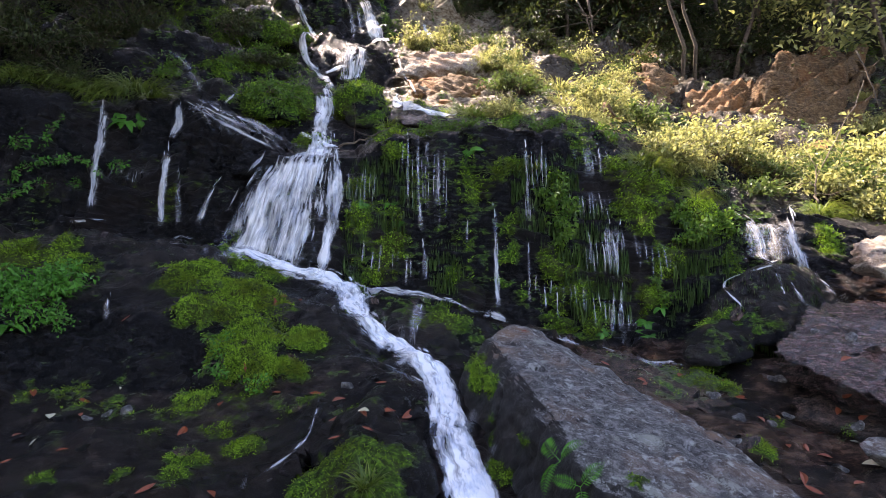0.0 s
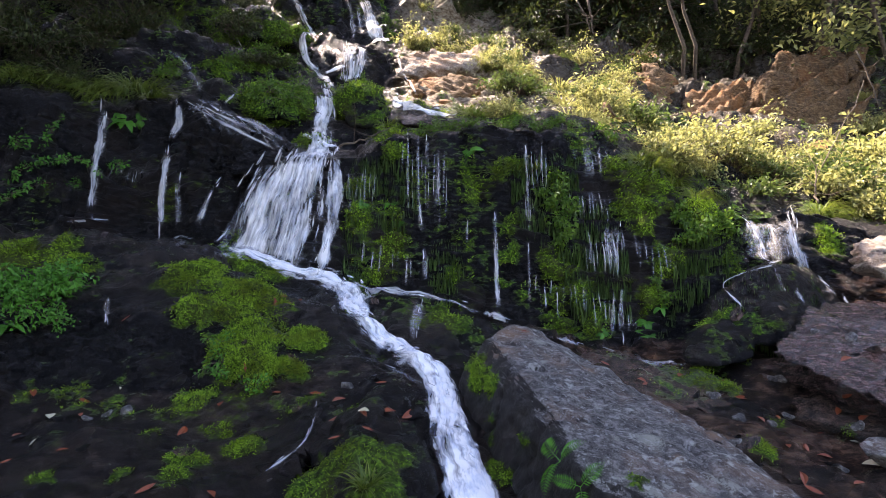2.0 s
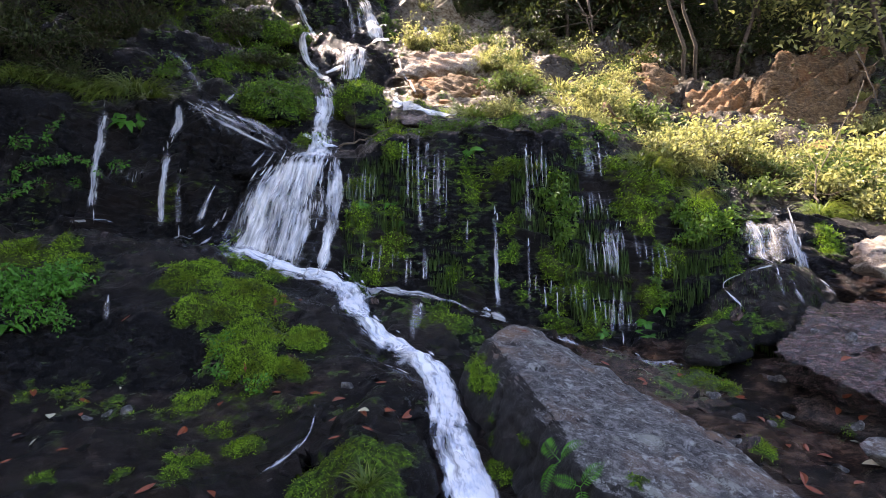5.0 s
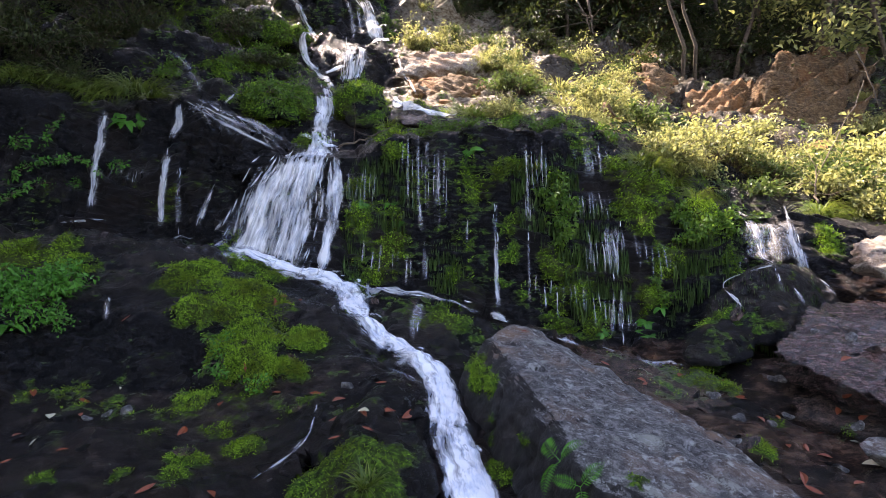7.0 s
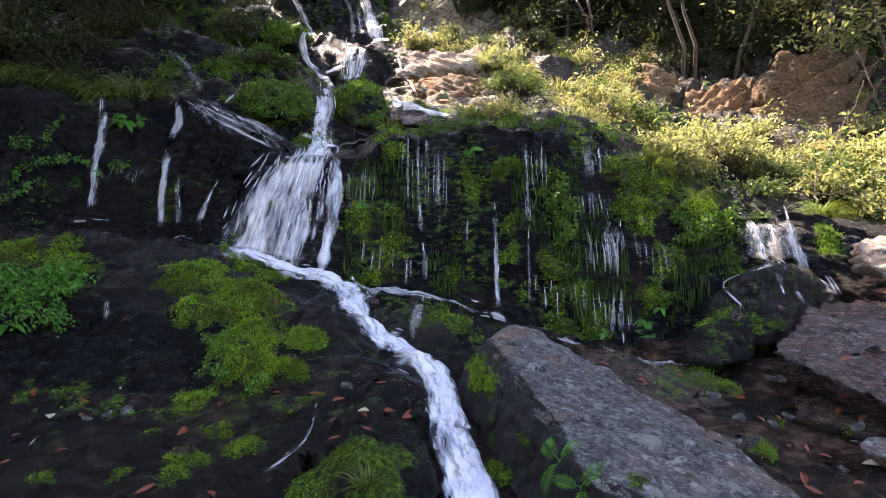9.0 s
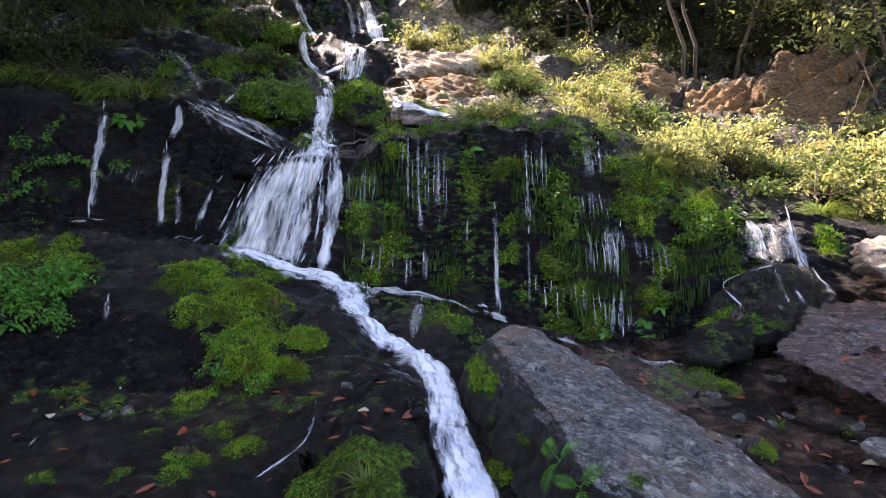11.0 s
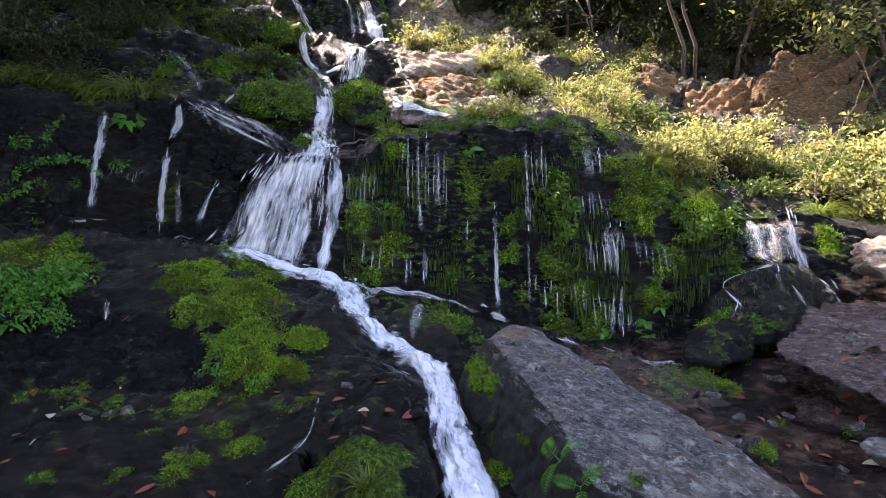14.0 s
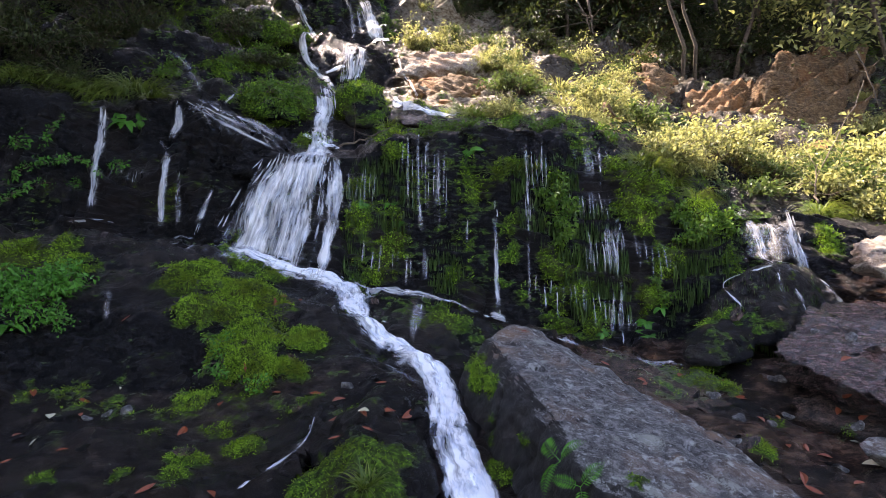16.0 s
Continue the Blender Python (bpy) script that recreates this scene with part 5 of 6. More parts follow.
# ---- fallen leaves ----
def fallen_leaf_mesh(seed, mat):
    rng = np.random.default_rng(seed)
    s = np.linspace(0, 1, 7)[:, None]
    c = np.array([0, 1.0, 0]) * (s - 0.5) + np.array([0, 0, 1]) * (0.16 * (s - 0.5) ** 2 + 0.02) + np.array([0.12, 0, 0]) * np.sin(3 * s)
    w = np.sin(np.pi * np.clip(s * 0.96 + 0.02, 0, 1)) * 0.2
    x = np.array([1.0, 0, 0])
    curl = np.array([0, 0, 1]) * rng.uniform(0.3, 0.8)
    v = np.stack([c + x * w + curl * w, c, c - x * w + curl * w], axis=1).reshape(-1, 3)
    f = []
    for q in range(6):
        f += [(3 * q, 3 * q + 1, 3 * q + 4, 3 * q + 3), (3 * q + 1, 3 * q + 2, 3 * q + 5, 3 * q + 4)]
    return mesh("fallen_leaf", v, f, mat)


RED = [fallen_leaf_mesh(i, LEAF_DRY) for i in range(3)]
PALE = fallen_leaf_mesh(7, LEAF_PALE)
LEAF_SPOTS = [(-1.141, 4.681, 1.377), (-1.07, 4.59, 1.33), (-1.027, 4.715, 1.357), (-1.2, 4.602, 1.342), (-1.591, 4.336, 1.316), (-0.317, 2.797, 0.834), (-0.35, 2.946, 0.87), (-0.238, 2.992, 0.867), (-0.175, 3.123, 0.841), (-0.31, 3.371, 0.949), (-0.525, 3.361, 0.86), (-0.485, 3.033, 0.829), (-0.46, 2.835, 0.789), (-1.974, 3.669, 0.811), (-1.907, 3.522, 0.758), (-2.078, 3.259, 0.711), (-1.169, 2.643, 0.634), (-1.18, 3.55, 0.812)]
LEAF_SPOTS += [(-0.888, 3.557, 0.873), (-1.265, 3.222, 0.74), (-2.028, 4.238, 1.242), (1.113, 4.568, 0.924), (1.286, 4.308, 0.842), (1.3, 4.296, 0.825), (1.868, 4.448, 0.813), (1.826, 3.522, 0.597), (1.94, 3.568, 0.58), (2.053, 4.011, 0.679), (1.973, 3.921, 0.672), (2.107, 3.742, 0.618), (2.307, 3.795, 0.822), (2.41, 3.965, 1.013), (-1.878, 2.878, 0.679), (-0.928, 2.682, 0.6), (-0.666, 3.501, 0.873), (0.478, 3.834, 1.179), (2.004, 3.514, 0.549), (1.683, 3.144, 0.535), (1.596, 4.511, 0.842), (1.908, 4.273, 0.739), (1.816, 3.821, 0.681), (2.268, 3.844, 0.725), (2.32, 3.672, 0.709), (1.672, 3.031, 0.516), (1.884, 3.043, 0.538), (1.716, 4.334, 0.784), (-2.371, 3.856, 0.819), (-1.702, 2.991, 0.7), (-1.115, 3.805, 0.987)]
rng_leaf = random.Random(4)
for k, p in enumerate(LEAF_SPOTS):
    leaf = new("fallen_leaf", RED[k % 3])
    leaf.matrix_basis = on_wall(p, 0.9, rng_leaf.uniform(0, 360), 0.006) @ Matrix.Scale(rng_leaf.uniform(0.05, 0.095), 4)
    tagged(leaf, "curled red-brown fallen leaf on wet rock", "leaf", "fallen leaves")
for p, s, turn in [((-2.086, 3.518, 0.747), 0.12, 70), ((-1.934, 3.162, 0.7), 0.05, 40), ((-0.348, 2.955, 0.878), 0.06, 100), ((2.174, 3.377, 0.532), 0.12, 80), ((-1.865, 3.837, 0.854), 0.03, 10), ((2.252, 3.623, 0.583), 0.09, 30)]:
    leaf = new("fallen_leaf", PALE)
    leaf.matrix_basis = on_wall(p, 0.9, turn, 0.008) @ Matrix.Scale(s, 4)
    tagged(leaf, "pale dry fallen leaf on dark rock", "leaf", "fallen leaves")


# ---- water ----
MOVERS = []
THREAD = water_material("water_thread", 0.34, 0.62, (60, 4, 1), 0.34, 0.25)


def curve_through(points, step=0.03):
    p = np.array(points, float)
    seg = np.linalg.norm(np.diff(p, axis=0), axis=1)
    out = []
    for i in range(len(p) - 1):
        a, b, c, d = p[max(i - 1, 0)], p[i], p[i + 1], p[min(i + 2, len(p) - 1)]
        n = max(2, int(seg[i] / step))
        for k in range(n):
            t = k / n
            out.append(0.5 * ((2 * b) + (c - a) * t + (2 * a - 5 * b + 4 * c - d) * t * t + (3 * b - a - 3 * c + d) * t ** 3))
    out.append(p[-1])
    return np.array(out)


def water_mesh(name, grid, mat, across):
    """A skin of water from a grid of places (along, across)."""
    R, C = grid.shape[:2]
    idx = np.arange(R * C).reshape(R, C)
    f = np.stack([idx[:-1, :-1], idx[:-1, 1:], idx[1:, 1:], idx[1:, :-1]], axis=2).reshape(-1, 4)
    me = mesh(name, grid.reshape(-1, 3), f, mat, True)
    along = np.concatenate([[0], np.cumsum(np.linalg.norm(np.diff(grid[:, C // 2], axis=0), axis=1))])
    uv = np.stack([np.broadcast_to(across, (R, C)), np.broadcast_to(along[:, None], (R, C))], axis=2).reshape(-1, 2)
    shift = (grid[0, 0].sum() * 3.7) % 10
    loops = np.empty(len(me.loops), dtype=np.int32)
    me.loops.foreach_get("vertex_index", loops)
    me.uv_layers.new(name="UVMap").data.foreach_set("uv", (uv[loops] + shift).astype(np.float32).ravel())
    s = np.linspace(-1, 1, C)
    ends = np.clip(np.minimum(np.arange(R), R - 1 - np.arange(R)) / min(6.0, R / 4), 0.65 if mat in (FOAM, FALL) and name == "water_skin" else 0.0, 1)
    layer(me, "body", ((1 - np.abs(s) ** 2.5)[None, :] * ends[:, None]).ravel())
    return me


def thread(points, widths, lift, across=13, seed=0):
    """A strip of water along the points that hugs the stone."""
    c = curve_through(points)
    n = len(c)
    w = np.interp(np.linspace(0, 1, n), np.linspace(0, 1, len(widths)), widths)
    falling = c[0][2] - c[-1][2] > 0.45 * np.linalg.norm(c[0] - c[-1])
    if falling:
        pos = hung(c, lift)
        nrm = np.tile(np.array([0, -0.95, 0.3]), (n, 1))
    else:
        held = [cling(p, lift) for p in c]
        pos, nrm = np.array([h[0][:] for h in held]), np.array([h[1][:] for h in held])
    for _ in range(10):
        nrm[1:-1] = (nrm[:-2] + nrm[1:-1] * 2 + nrm[2:]) / 4
        pos[1:-1] = (pos[:-2] + pos[1:-1] * 2 + pos[2:]) / 4
    nrm = unit(nrm)
    tan = unit(np.gradient(pos, axis=0))
    side = unit(np.cross(tan, nrm))
    s = np.linspace(-1, 1, across)
    wob = 1 + (0.25 if falling else 0.45) * fbm(pos * 7, 3, seed)
    grid = pos[:, None] + side[:, None] * (s[None, :, None] * (w * wob)[:, None, None] * 0.5) + nrm[:, None] * (0.3 * w[:, None] * (1 - s ** 2)[None])[:, :, None] * 0.6
    flat = grid.reshape(-1, 3)
    flat += np.repeat(nrm, across, axis=0) * ((0.004 + 0.05 * np.repeat(w, across)) * fbm(flat * 11, 3, seed + 3))[:, None]
    return flat.reshape(grid.shape), pos, nrm, tan, w


def streak_mesh(name, length, width, mat, seed):
    """One moving lump of white water, long, bowed and ragged."""
    rng = np.random.default_rng(seed)
    R, C = 9, 5
    t, s = np.linspace(-0.5, 0.5, R), np.linspace(-1, 1, C)
    w = width * np.cos(t * math.pi * 0.92) ** 0.6 * (1 + 0.25 * rng.normal(0, 1, R))
    grid = np.zeros((R, C, 3))
    grid[:, :, 0] = s[None] * w[:, None] * 0.5 + rng.normal(0, width * 0.08, (R, 1))
    grid[:, :, 1] = t[:, None] * length
    grid[:, :, 2] = (1 - s ** 2)[None] * width * 0.4 + rng.normal(0, width * 0.025, (R, C))
    return water_mesh(name, grid, mat, s * width * 0.5)


STREAKS = [streak_mesh("water_streak", l, w, SPLASH, i) for i, (l, w) in enumerate([(0.26, 0.022), (0.36, 0.03), (0.2, 0.018), (0.3, 0.042)])]
LUMPS = [streak_mesh("foam_lump", l, w, FOAM, 20 + i) for i, (l, w) in enumerate([(0.16, 0.06), (0.20, 0.08), (0.13, 0.05), (0.18, 0.09)])]
DROPS = [streak_mesh("water_drop", l, w, SPLASH, 40 + i) for i, (l, w) in enumerate([(0.10, 0.016), (0.14, 0.02), (0.08, 0.014)])]


def water(name, label):
    return tagged(new(name), label, "waterfall")


def drift(root, name, kinds, k, pos, nrm, tan, seconds, phase, off=0.0, fall=0.6, s=1.0):
    """A lump that runs down the strip again and again, and goes back up inside the rock."""
    ob = part(name, kinds[k % len(kinds)], root)
    ob.scale = (s, s, s)
    MOVERS.append((ob, pos, nrm, tan, seconds, phase, off, fall))
    return ob


def strip(root, points, widths, mat, lift=0.025, lumps=0, seconds=1.0, kinds=None, name="water_streak", fall=0.6, seed=0, s=1.0):
    grid, pos, nrm, tan, w = thread(points, widths, lift, seed=seed)
    part("water_skin", water_mesh("water_skin", grid, mat, np.linspace(-0.5, 0.5, grid.shape[1]) * float(w.mean())), root)
    rng = random.Random(seed + 1)
    for k in range(lumps):
        drift(root, name, kinds or STREAKS, k + seed, pos, nrm, tan, seconds * rng.uniform(0.9, 1.15), (k + rng.random() * 0.6) / max(lumps, 1),
              rng.uniform(-0.32, 0.32) * float(w.mean()), fall, s * rng.uniform(0.75, 1.2))


def curtain(root, left, right, mat, lift, lumps, seconds, seed, kinds=None, s=1.0, columns=44):
    """A wide fall between its two edges, with lumps running down it."""
    a, b = curve_through(left, 0.03), curve_through(right, 0.03)
    n = max(len(a), len(b))
    t = np.linspace(0, 1, n)
    def even(c):
        return np.stack([np.interp(t, np.linspace(0, 1, len(c)), c[:, q]) for q in range(3)], axis=1)
    a, b = even(a), even(b)
    u = np.linspace(0, 1, columns)
    grid = a[:, None] * (1 - u)[None, :, None] + b[:, None] * u[None, :, None]
    nrm = np.zeros_like(grid)
    for j in range(columns):
        grid[:, j] = hung(grid[:, j], lift)
    nrm[:] = (0, -0.95, 0.3)
    for _ in range(8):
        grid[1:-1] = (grid[:-2] + 2 * grid[1:-1] + grid[2:]) / 4
        grid[:, 1:-1] = (grid[:, :-2] + 2 * grid[:, 1:-1] + grid[:, 2:]) / 4
        nrm[1:-1] = nrm[:-2] + nrm[1:-1] + nrm[2:]
    nrm /= np.linalg.norm(nrm, axis=2, keepdims=True) + 1e-9
    flat = grid.reshape(-1, 3)
    flat += nrm.reshape(-1, 3) * (0.03 * fbm(flat * np.array([16, 16, 2.5]), 3, seed))[:, None]
    grid = flat.reshape(grid.shape)
    width = float(np.linalg.norm(a - b, axis=1).mean())
    part("water_skin", water_mesh("water_skin", grid, mat, u * width), root)
    rng = random.Random(seed)
    for k in range(lumps):
        j = int(rng.uniform(0.04, 0.96) * (columns - 1))
        pos = grid[:, j] + nrm[:, j] * 0.015
        drift(root, "water_streak", kinds or STREAKS, k, pos, nrm[:, j], unit(np.gradient(pos, axis=0)), seconds * rng.uniform(0.85, 1.2), rng.random(), 0, 0.6, s * rng.uniform(0.7, 1.25))


def torrent(root, left, right, mat, lift, lumps, seconds, seed, columns=30, s=1.0):
    """A wide foaming run of water between its two banks, lying on the stone under it."""
    def bank(points):
        p = np.array(points, float)
        out = []
        for i in range(len(p) - 1):
            a, b, c, d = p[max(i - 1, 0)], p[i], p[i + 1], p[min(i + 2, len(p) - 1)]
            t = (np.arange(16) / 16)[:, None]
            out.append(0.5 * (2 * b + (c - a) * t + (2 * a - 5 * b + 4 * c - d) * t * t + (3 * b - a - 3 * c + d) * t ** 3))
        return np.concatenate(out + [p[-1:]])
    a, b = bank(left), bank(right)
    u = np.linspace(0, 1, columns)
    grid = a[:, None] * (1 - u)[None, :, None] + b[:, None] * u[None, :, None]
    wide = np.linalg.norm(a - b, axis=1)
    bed = np.zeros(grid.shape[:2])
    for i in range(grid.shape[0]):
        for j in range(columns):
            p = grid[i, j]
            hit = STONE.ray_cast(Vector((p[0], p[1], p[2] + 0.22)), Vector((0, 0, -1)))
            bed[i, j] = hit[0].z if hit[0] is not None else p[2]
    z = np.maximum(grid[:, :, 2], bed)
    for _ in range(8):
        z[1:-1] = (z[:-2] + 2 * z[1:-1] + z[2:]) / 4
        z[:, 1:-1] = (z[:, :-2] + 2 * z[:, 1:-1] + z[:, 2:]) / 4
    round_top = 1 - np.abs(2 * u - 1) ** 3
    grid[:, :, 2] = np.maximum(z, bed - 0.01) + lift * round_top[None] - 0.008
    nrm = np.cross(np.gradient(grid, axis=1), np.gradient(grid, axis=0))
    nrm *= np.sign(nrm[:, :, 2:3] + 1e-9)
    nrm /= np.linalg.norm(nrm, axis=2, keepdims=True) + 1e-9
    for _ in range(6):
        nrm[1:-1] = nrm[:-2] + nrm[1:-1] + nrm[2:]
        nrm /= np.linalg.norm(nrm, axis=2, keepdims=True) + 1e-9
    flat = grid.reshape(-1, 3)
    swell = 0.02 * fbm(flat * np.array([7.0, 5.0, 5.0]), 3, seed) + 0.014 * fbm(flat * 20, 3, seed + 4)
    grid = (flat + nrm.reshape(-1, 3) * (swell * np.tile(round_top, len(a)))[:, None]).reshape(grid.shape)
    part("water_skin", water_mesh("water_skin", grid, mat, u * float(wide.mean())), root)
    rng = random.Random(seed)
    for k in range(lumps):
        j = int(rng.uniform(0.25, 0.75) * (columns - 1))
        first = rng.randrange(0, len(a) - 40)
        run = slice(first, first + 40)
        pos = grid[run, j] + nrm[run, j] * 0.006
        drift(root, "foam_lump", LUMPS, k, pos, nrm[run, j], unit(np.gradient(pos, axis=0)), seconds * rng.uniform(0.8, 1.2), rng.random(), 0, 0.2, s * rng.uniform(0.6, 1.2))


main_fall = water("waterfall", "white fan-shaped waterfall over a dark ledge")
curtain(main_fall, [(-1.80, 6.5, 2.70), (-2.0, 6.3, 2.366), (-2.11, 6.15, 2.075), (-2.17, 6.0, 1.80)], [(-1.002, 6.35, 2.815), (-0.971, 6.15, 2.37), (-0.951, 5.95, 1.976), (-1.008, 5.75, 1.539)], FALL, 0.07, 70, 0.95, 3, columns=64)
strip(main_fall, [(-1.063, 6.35, 2.815), (-1.005, 6.1, 2.309), (-1.008, 5.9, 1.869), (-1.048, 5.75, 1.559)], [0.20, 0.18, 0.16, 0.14], FALL, 0.09, 10, 0.9, seed=5)

neck = water("waterfall", "white water dropping through a narrow rock channel")
curtain(neck, [(-1.66, 8.74, 4.19), (-1.58, 7.9, 3.85), (-1.528, 7.52, 3.583), (-1.561, 7.474, 3.337), (-1.43, 7.0, 2.99), (-1.55, 6.5, 2.70)], [(-1.506, 8.8, 4.205), (-1.3, 7.9, 3.85), (-1.232, 7.5, 3.595), (-1.201, 7.392, 3.283), (-1.121, 6.841, 2.93), (-1.0, 6.4, 2.76)], FALL, 0.06, 16, 0.8, 11, s=0.9, columns=26)
strip(neck, [(-1.43, 7.153, 3.158), (-1.643, 7.408, 3.234)], [0.05, 0.03], FILM, 0.02, seed=12)
strip(neck, [(-1.514, 7.109, 3.116), (-1.277, 7.009, 2.987), (-1.07, 6.674, 2.864)], [0.08, 0.16, 0.08], FOAM, 0.03, 4, 0.8, LUMPS, seed=13, s=0.6)

upper = water("waterfall", "bright upper waterfall falling between mossy rocks")
strip(upper, [(-1.643, 12.877, 7.332), (-1.543, 13.011, 7.168), (-1.38, 12.598, 6.642), (-1.115, 11.71, 5.934)], [0.30, 0.34, 0.38, 0.45], FALL, 0.06, 12, 0.9, seed=15, s=1.3)
strip(upper, [(-1.893, 12.798, 7.296), (-1.817, 12.688, 6.853), (-1.698, 12.257, 6.278)], [0.12, 0.14, 0.14], FILM, 0.04, 4, 0.9, seed=16)
strip(upper, [(-1.734, 12.877, 7.332), (-1.661, 12.698, 6.857), (-1.569, 12.35, 6.338)], [0.1, 0.14, 0.1], FILM, 0.04, seed=17)
curtain(upper, [(-1.604, 10.006, 5.156), (-1.584, 9.792, 4.856), (-1.592, 9.748, 4.613)], [(-1.196, 11.699, 5.887), (-1.179, 10.388, 5.141), (-1.202, 9.919, 4.687)], FALL, 0.05, 14, 0.7, 18, s=1.0, columns=24)
strip(upper, [(-1.505, 9.837, 4.889), (-1.709, 9.771, 4.778), (-1.858, 9.79, 4.697)], [0.1, 0.08, 0.06], FOAM, 0.03, seed=19)
side_fall = water("waterfall", "thin white waterfall winding down beside dark rock")
strip(side_fall, [(-2.953, 12.771, 7.283), (-2.832, 12.703, 7.009), (-2.685, 12.715, 6.748), (-2.13, 10.683, 5.671)], [0.16, 0.16, 0.13, 0.12], FALL, 0.04, 8, 0.9, seed=21)
strip(side_fall, [(-2.145, 10.665, 5.664), (-2.182, 10.274, 5.35), (-2.127, 10.027, 5.047), (-1.928, 9.793, 4.786), (-1.692, 9.446, 4.522), (-1.52, 8.842, 4.203)], [0.12, 0.14, 0.14, 0.16, 0.16, 0.14], FALL, 0.04, 10, 1.1, seed=22)

stream = water("stream", "foaming white stream running down between dark rocks")
stream["category"] = "stream"
torrent(stream, [(-1.98, 5.72, 1.815), (-1.604, 5.578, 1.65), (-1.259, 5.55, 1.506), (-0.958, 5.34, 1.42), (-0.741, 4.75, 1.269), (-0.588, 4.5, 1.142), (-0.431, 4.3, 1.031), (-0.294, 3.9, 0.963), (-0.131, 3.55, 0.896), (-0.099, 3.254, 0.815), (-0.087, 2.95, 0.745), (-0.031, 2.7, 0.64), (0.005, 2.45, 0.52)],
        [(-1.615, 5.9, 1.771), (-1.205, 5.741, 1.608), (-0.908, 5.739, 1.549), (-0.665, 5.6, 1.436), (-0.551, 5.0, 1.239), (-0.369, 4.65, 1.095), (-0.131, 4.4, 1.032), (0.02, 3.9, 0.969), (0.09, 3.65, 0.881), (0.135, 3.393, 0.79), (0.165, 3.076, 0.7), (0.23, 2.85, 0.6), (0.32, 2.6, 0.52)], FOAM, 0.05, 34, 0.55, 31, s=0.6)
strip(stream, [(-0.802, 5.694, 1.484), (-0.458, 5.133, 1.419), (-0.191, 5.063, 1.375), (0.07, 5.098, 1.301), (0.327, 5.033, 1.204)], [0.16, 0.15, 0.14, 0.10, 0.06], FALL_THIN, 0.04, 10, 1.4, LUMPS, "foam_lump", 0.1, 36, 0.5)
strip(stream, [(-0.665, 5.779, 1.436), (-0.559, 5.055, 1.302), (-0.57, 4.628, 1.204)], [0.10, 0.12, 0.10], FALL, 0.03, 5, 0.6, seed=37, s=0.6)
strip(stream, [(-0.169, 5.062, 1.367), (-0.191, 4.849, 1.244), (-0.199, 4.575, 1.078)], [0.14, 0.12, 0.07], FILM, 0.025, 4, 0.6, seed=38, s=0.5)
strip(stream, [(-0.347, 3.74, 0.978), (-0.197, 3.61, 0.941), (-0.072, 3.52, 0.885)], [0.05, 0.04, 0.03], FILM, 0.02, 3, 1.0, seed=39, s=0.4)
trickle = water("trickle", "thin trickle of water running over the dark bank")
strip(trickle, [(-0.615, 3.342, 0.855), (-0.615, 3.183, 0.801), (-0.602, 3.017, 0.745), (-0.667, 2.939, 0.693), (-0.769, 2.862, 0.631), (-0.824, 2.768, 0.602)], [0.012, 0.02, 0.014, 0.014, 0.022, 0.014], FALL_THIN, 0.01, 8, 2.2, DROPS, "water_drop", 0.1, 41, 0.8)
strip(trickle, [(-2.252, 4.456, 1.39), (-2.206, 4.35, 1.297), (-2.176, 4.281, 1.218)], [0.06, 0.07, 0.05], FILM, 0.015, 4, 0.6, DROPS, "water_drop", 0.5, 42)
pool = water("stream", "shallow foaming water sliding over the upper ledge")
pool["category"] = "stream"
strip(pool, [(-0.674, 9.156, 4.172), (-0.393, 7.602, 3.607), (-0.122, 7.36, 3.451), (0.162, 7.103, 3.341)], [0.10, 0.22, 0.16, 0.08], FOAM, 0.03, 8, 1.2, LUMPS, "foam_lump", 0.1, 43, 0.7)
strip(pool, [(-0.781, 11.084, 5.491), (-0.635, 10.034, 4.869), (-0.528, 10.201, 4.68), (-0.389, 9.438, 4.291)], [0.06, 0.06, 0.05, 0.05], FALL, 0.03, 5, 0.9, seed=44, s=0.6)
strip(pool, [(-0.386, 13.647, 7.079), (-0.269, 12.718, 6.519), (-0.1, 12.633, 6.337)], [0.10, 0.2, 0.22], FOAM, 0.03, 4, 0.9, LUMPS, "foam_lump", 0.2, 45)
right_fall = water("waterfall", "small waterfall spreading over a dome-shaped rock")
curtain(right_fall, [(2.682, 5.8, 2.133), (2.602, 5.6, 1.893), (2.52, 5.4, 1.642)], [(3.126, 5.75, 2.106), (3.105, 5.55, 1.865), (3.045, 5.35, 1.64)], FILM, 0.05, 10, 0.6, 46, DROPS)
strip(right_fall, [(2.767, 5.8, 2.143), (2.774, 5.65, 1.971), (2.77, 5.5, 1.789), (2.649, 5.2, 1.589)], [0.08, 0.13, 0.12, 0.10], FALL_THIN, 0.06, 9, 0.6, seed=47, s=0.8)
strip(right_fall, [(3.056, 5.75, 2.116), (3.04, 5.6, 1.966), (3.008, 5.4, 1.759), (3.015, 5.2, 1.566), (2.993, 5.0, 1.346)], [0.06, 0.12, 0.16, 0.14, 0.14], FALL_THIN, 0.06, 10, 0.8, seed=48, s=0.8)
strip(right_fall, [(2.831, 5.628, 1.682), (2.38, 5.16, 1.578), (2.204, 5.154, 1.445), (2.249, 5.653, 1.314), (2.201, 5.659, 1.237)], [0.03, 0.03, 0.02, 0.035, 0.02], FALL_THIN, 0.02, 6, 1.0, DROPS, "water_drop", 0.2, 49)
strip(right_fall, [(2.608, 5.153, 1.609), (2.572, 5.056, 1.497), (2.557, 4.919, 1.368)], [0.07, 0.07, 0.05], FILM, 0.02, 4, 0.6, DROPS, "water_drop", 0.4, 50)
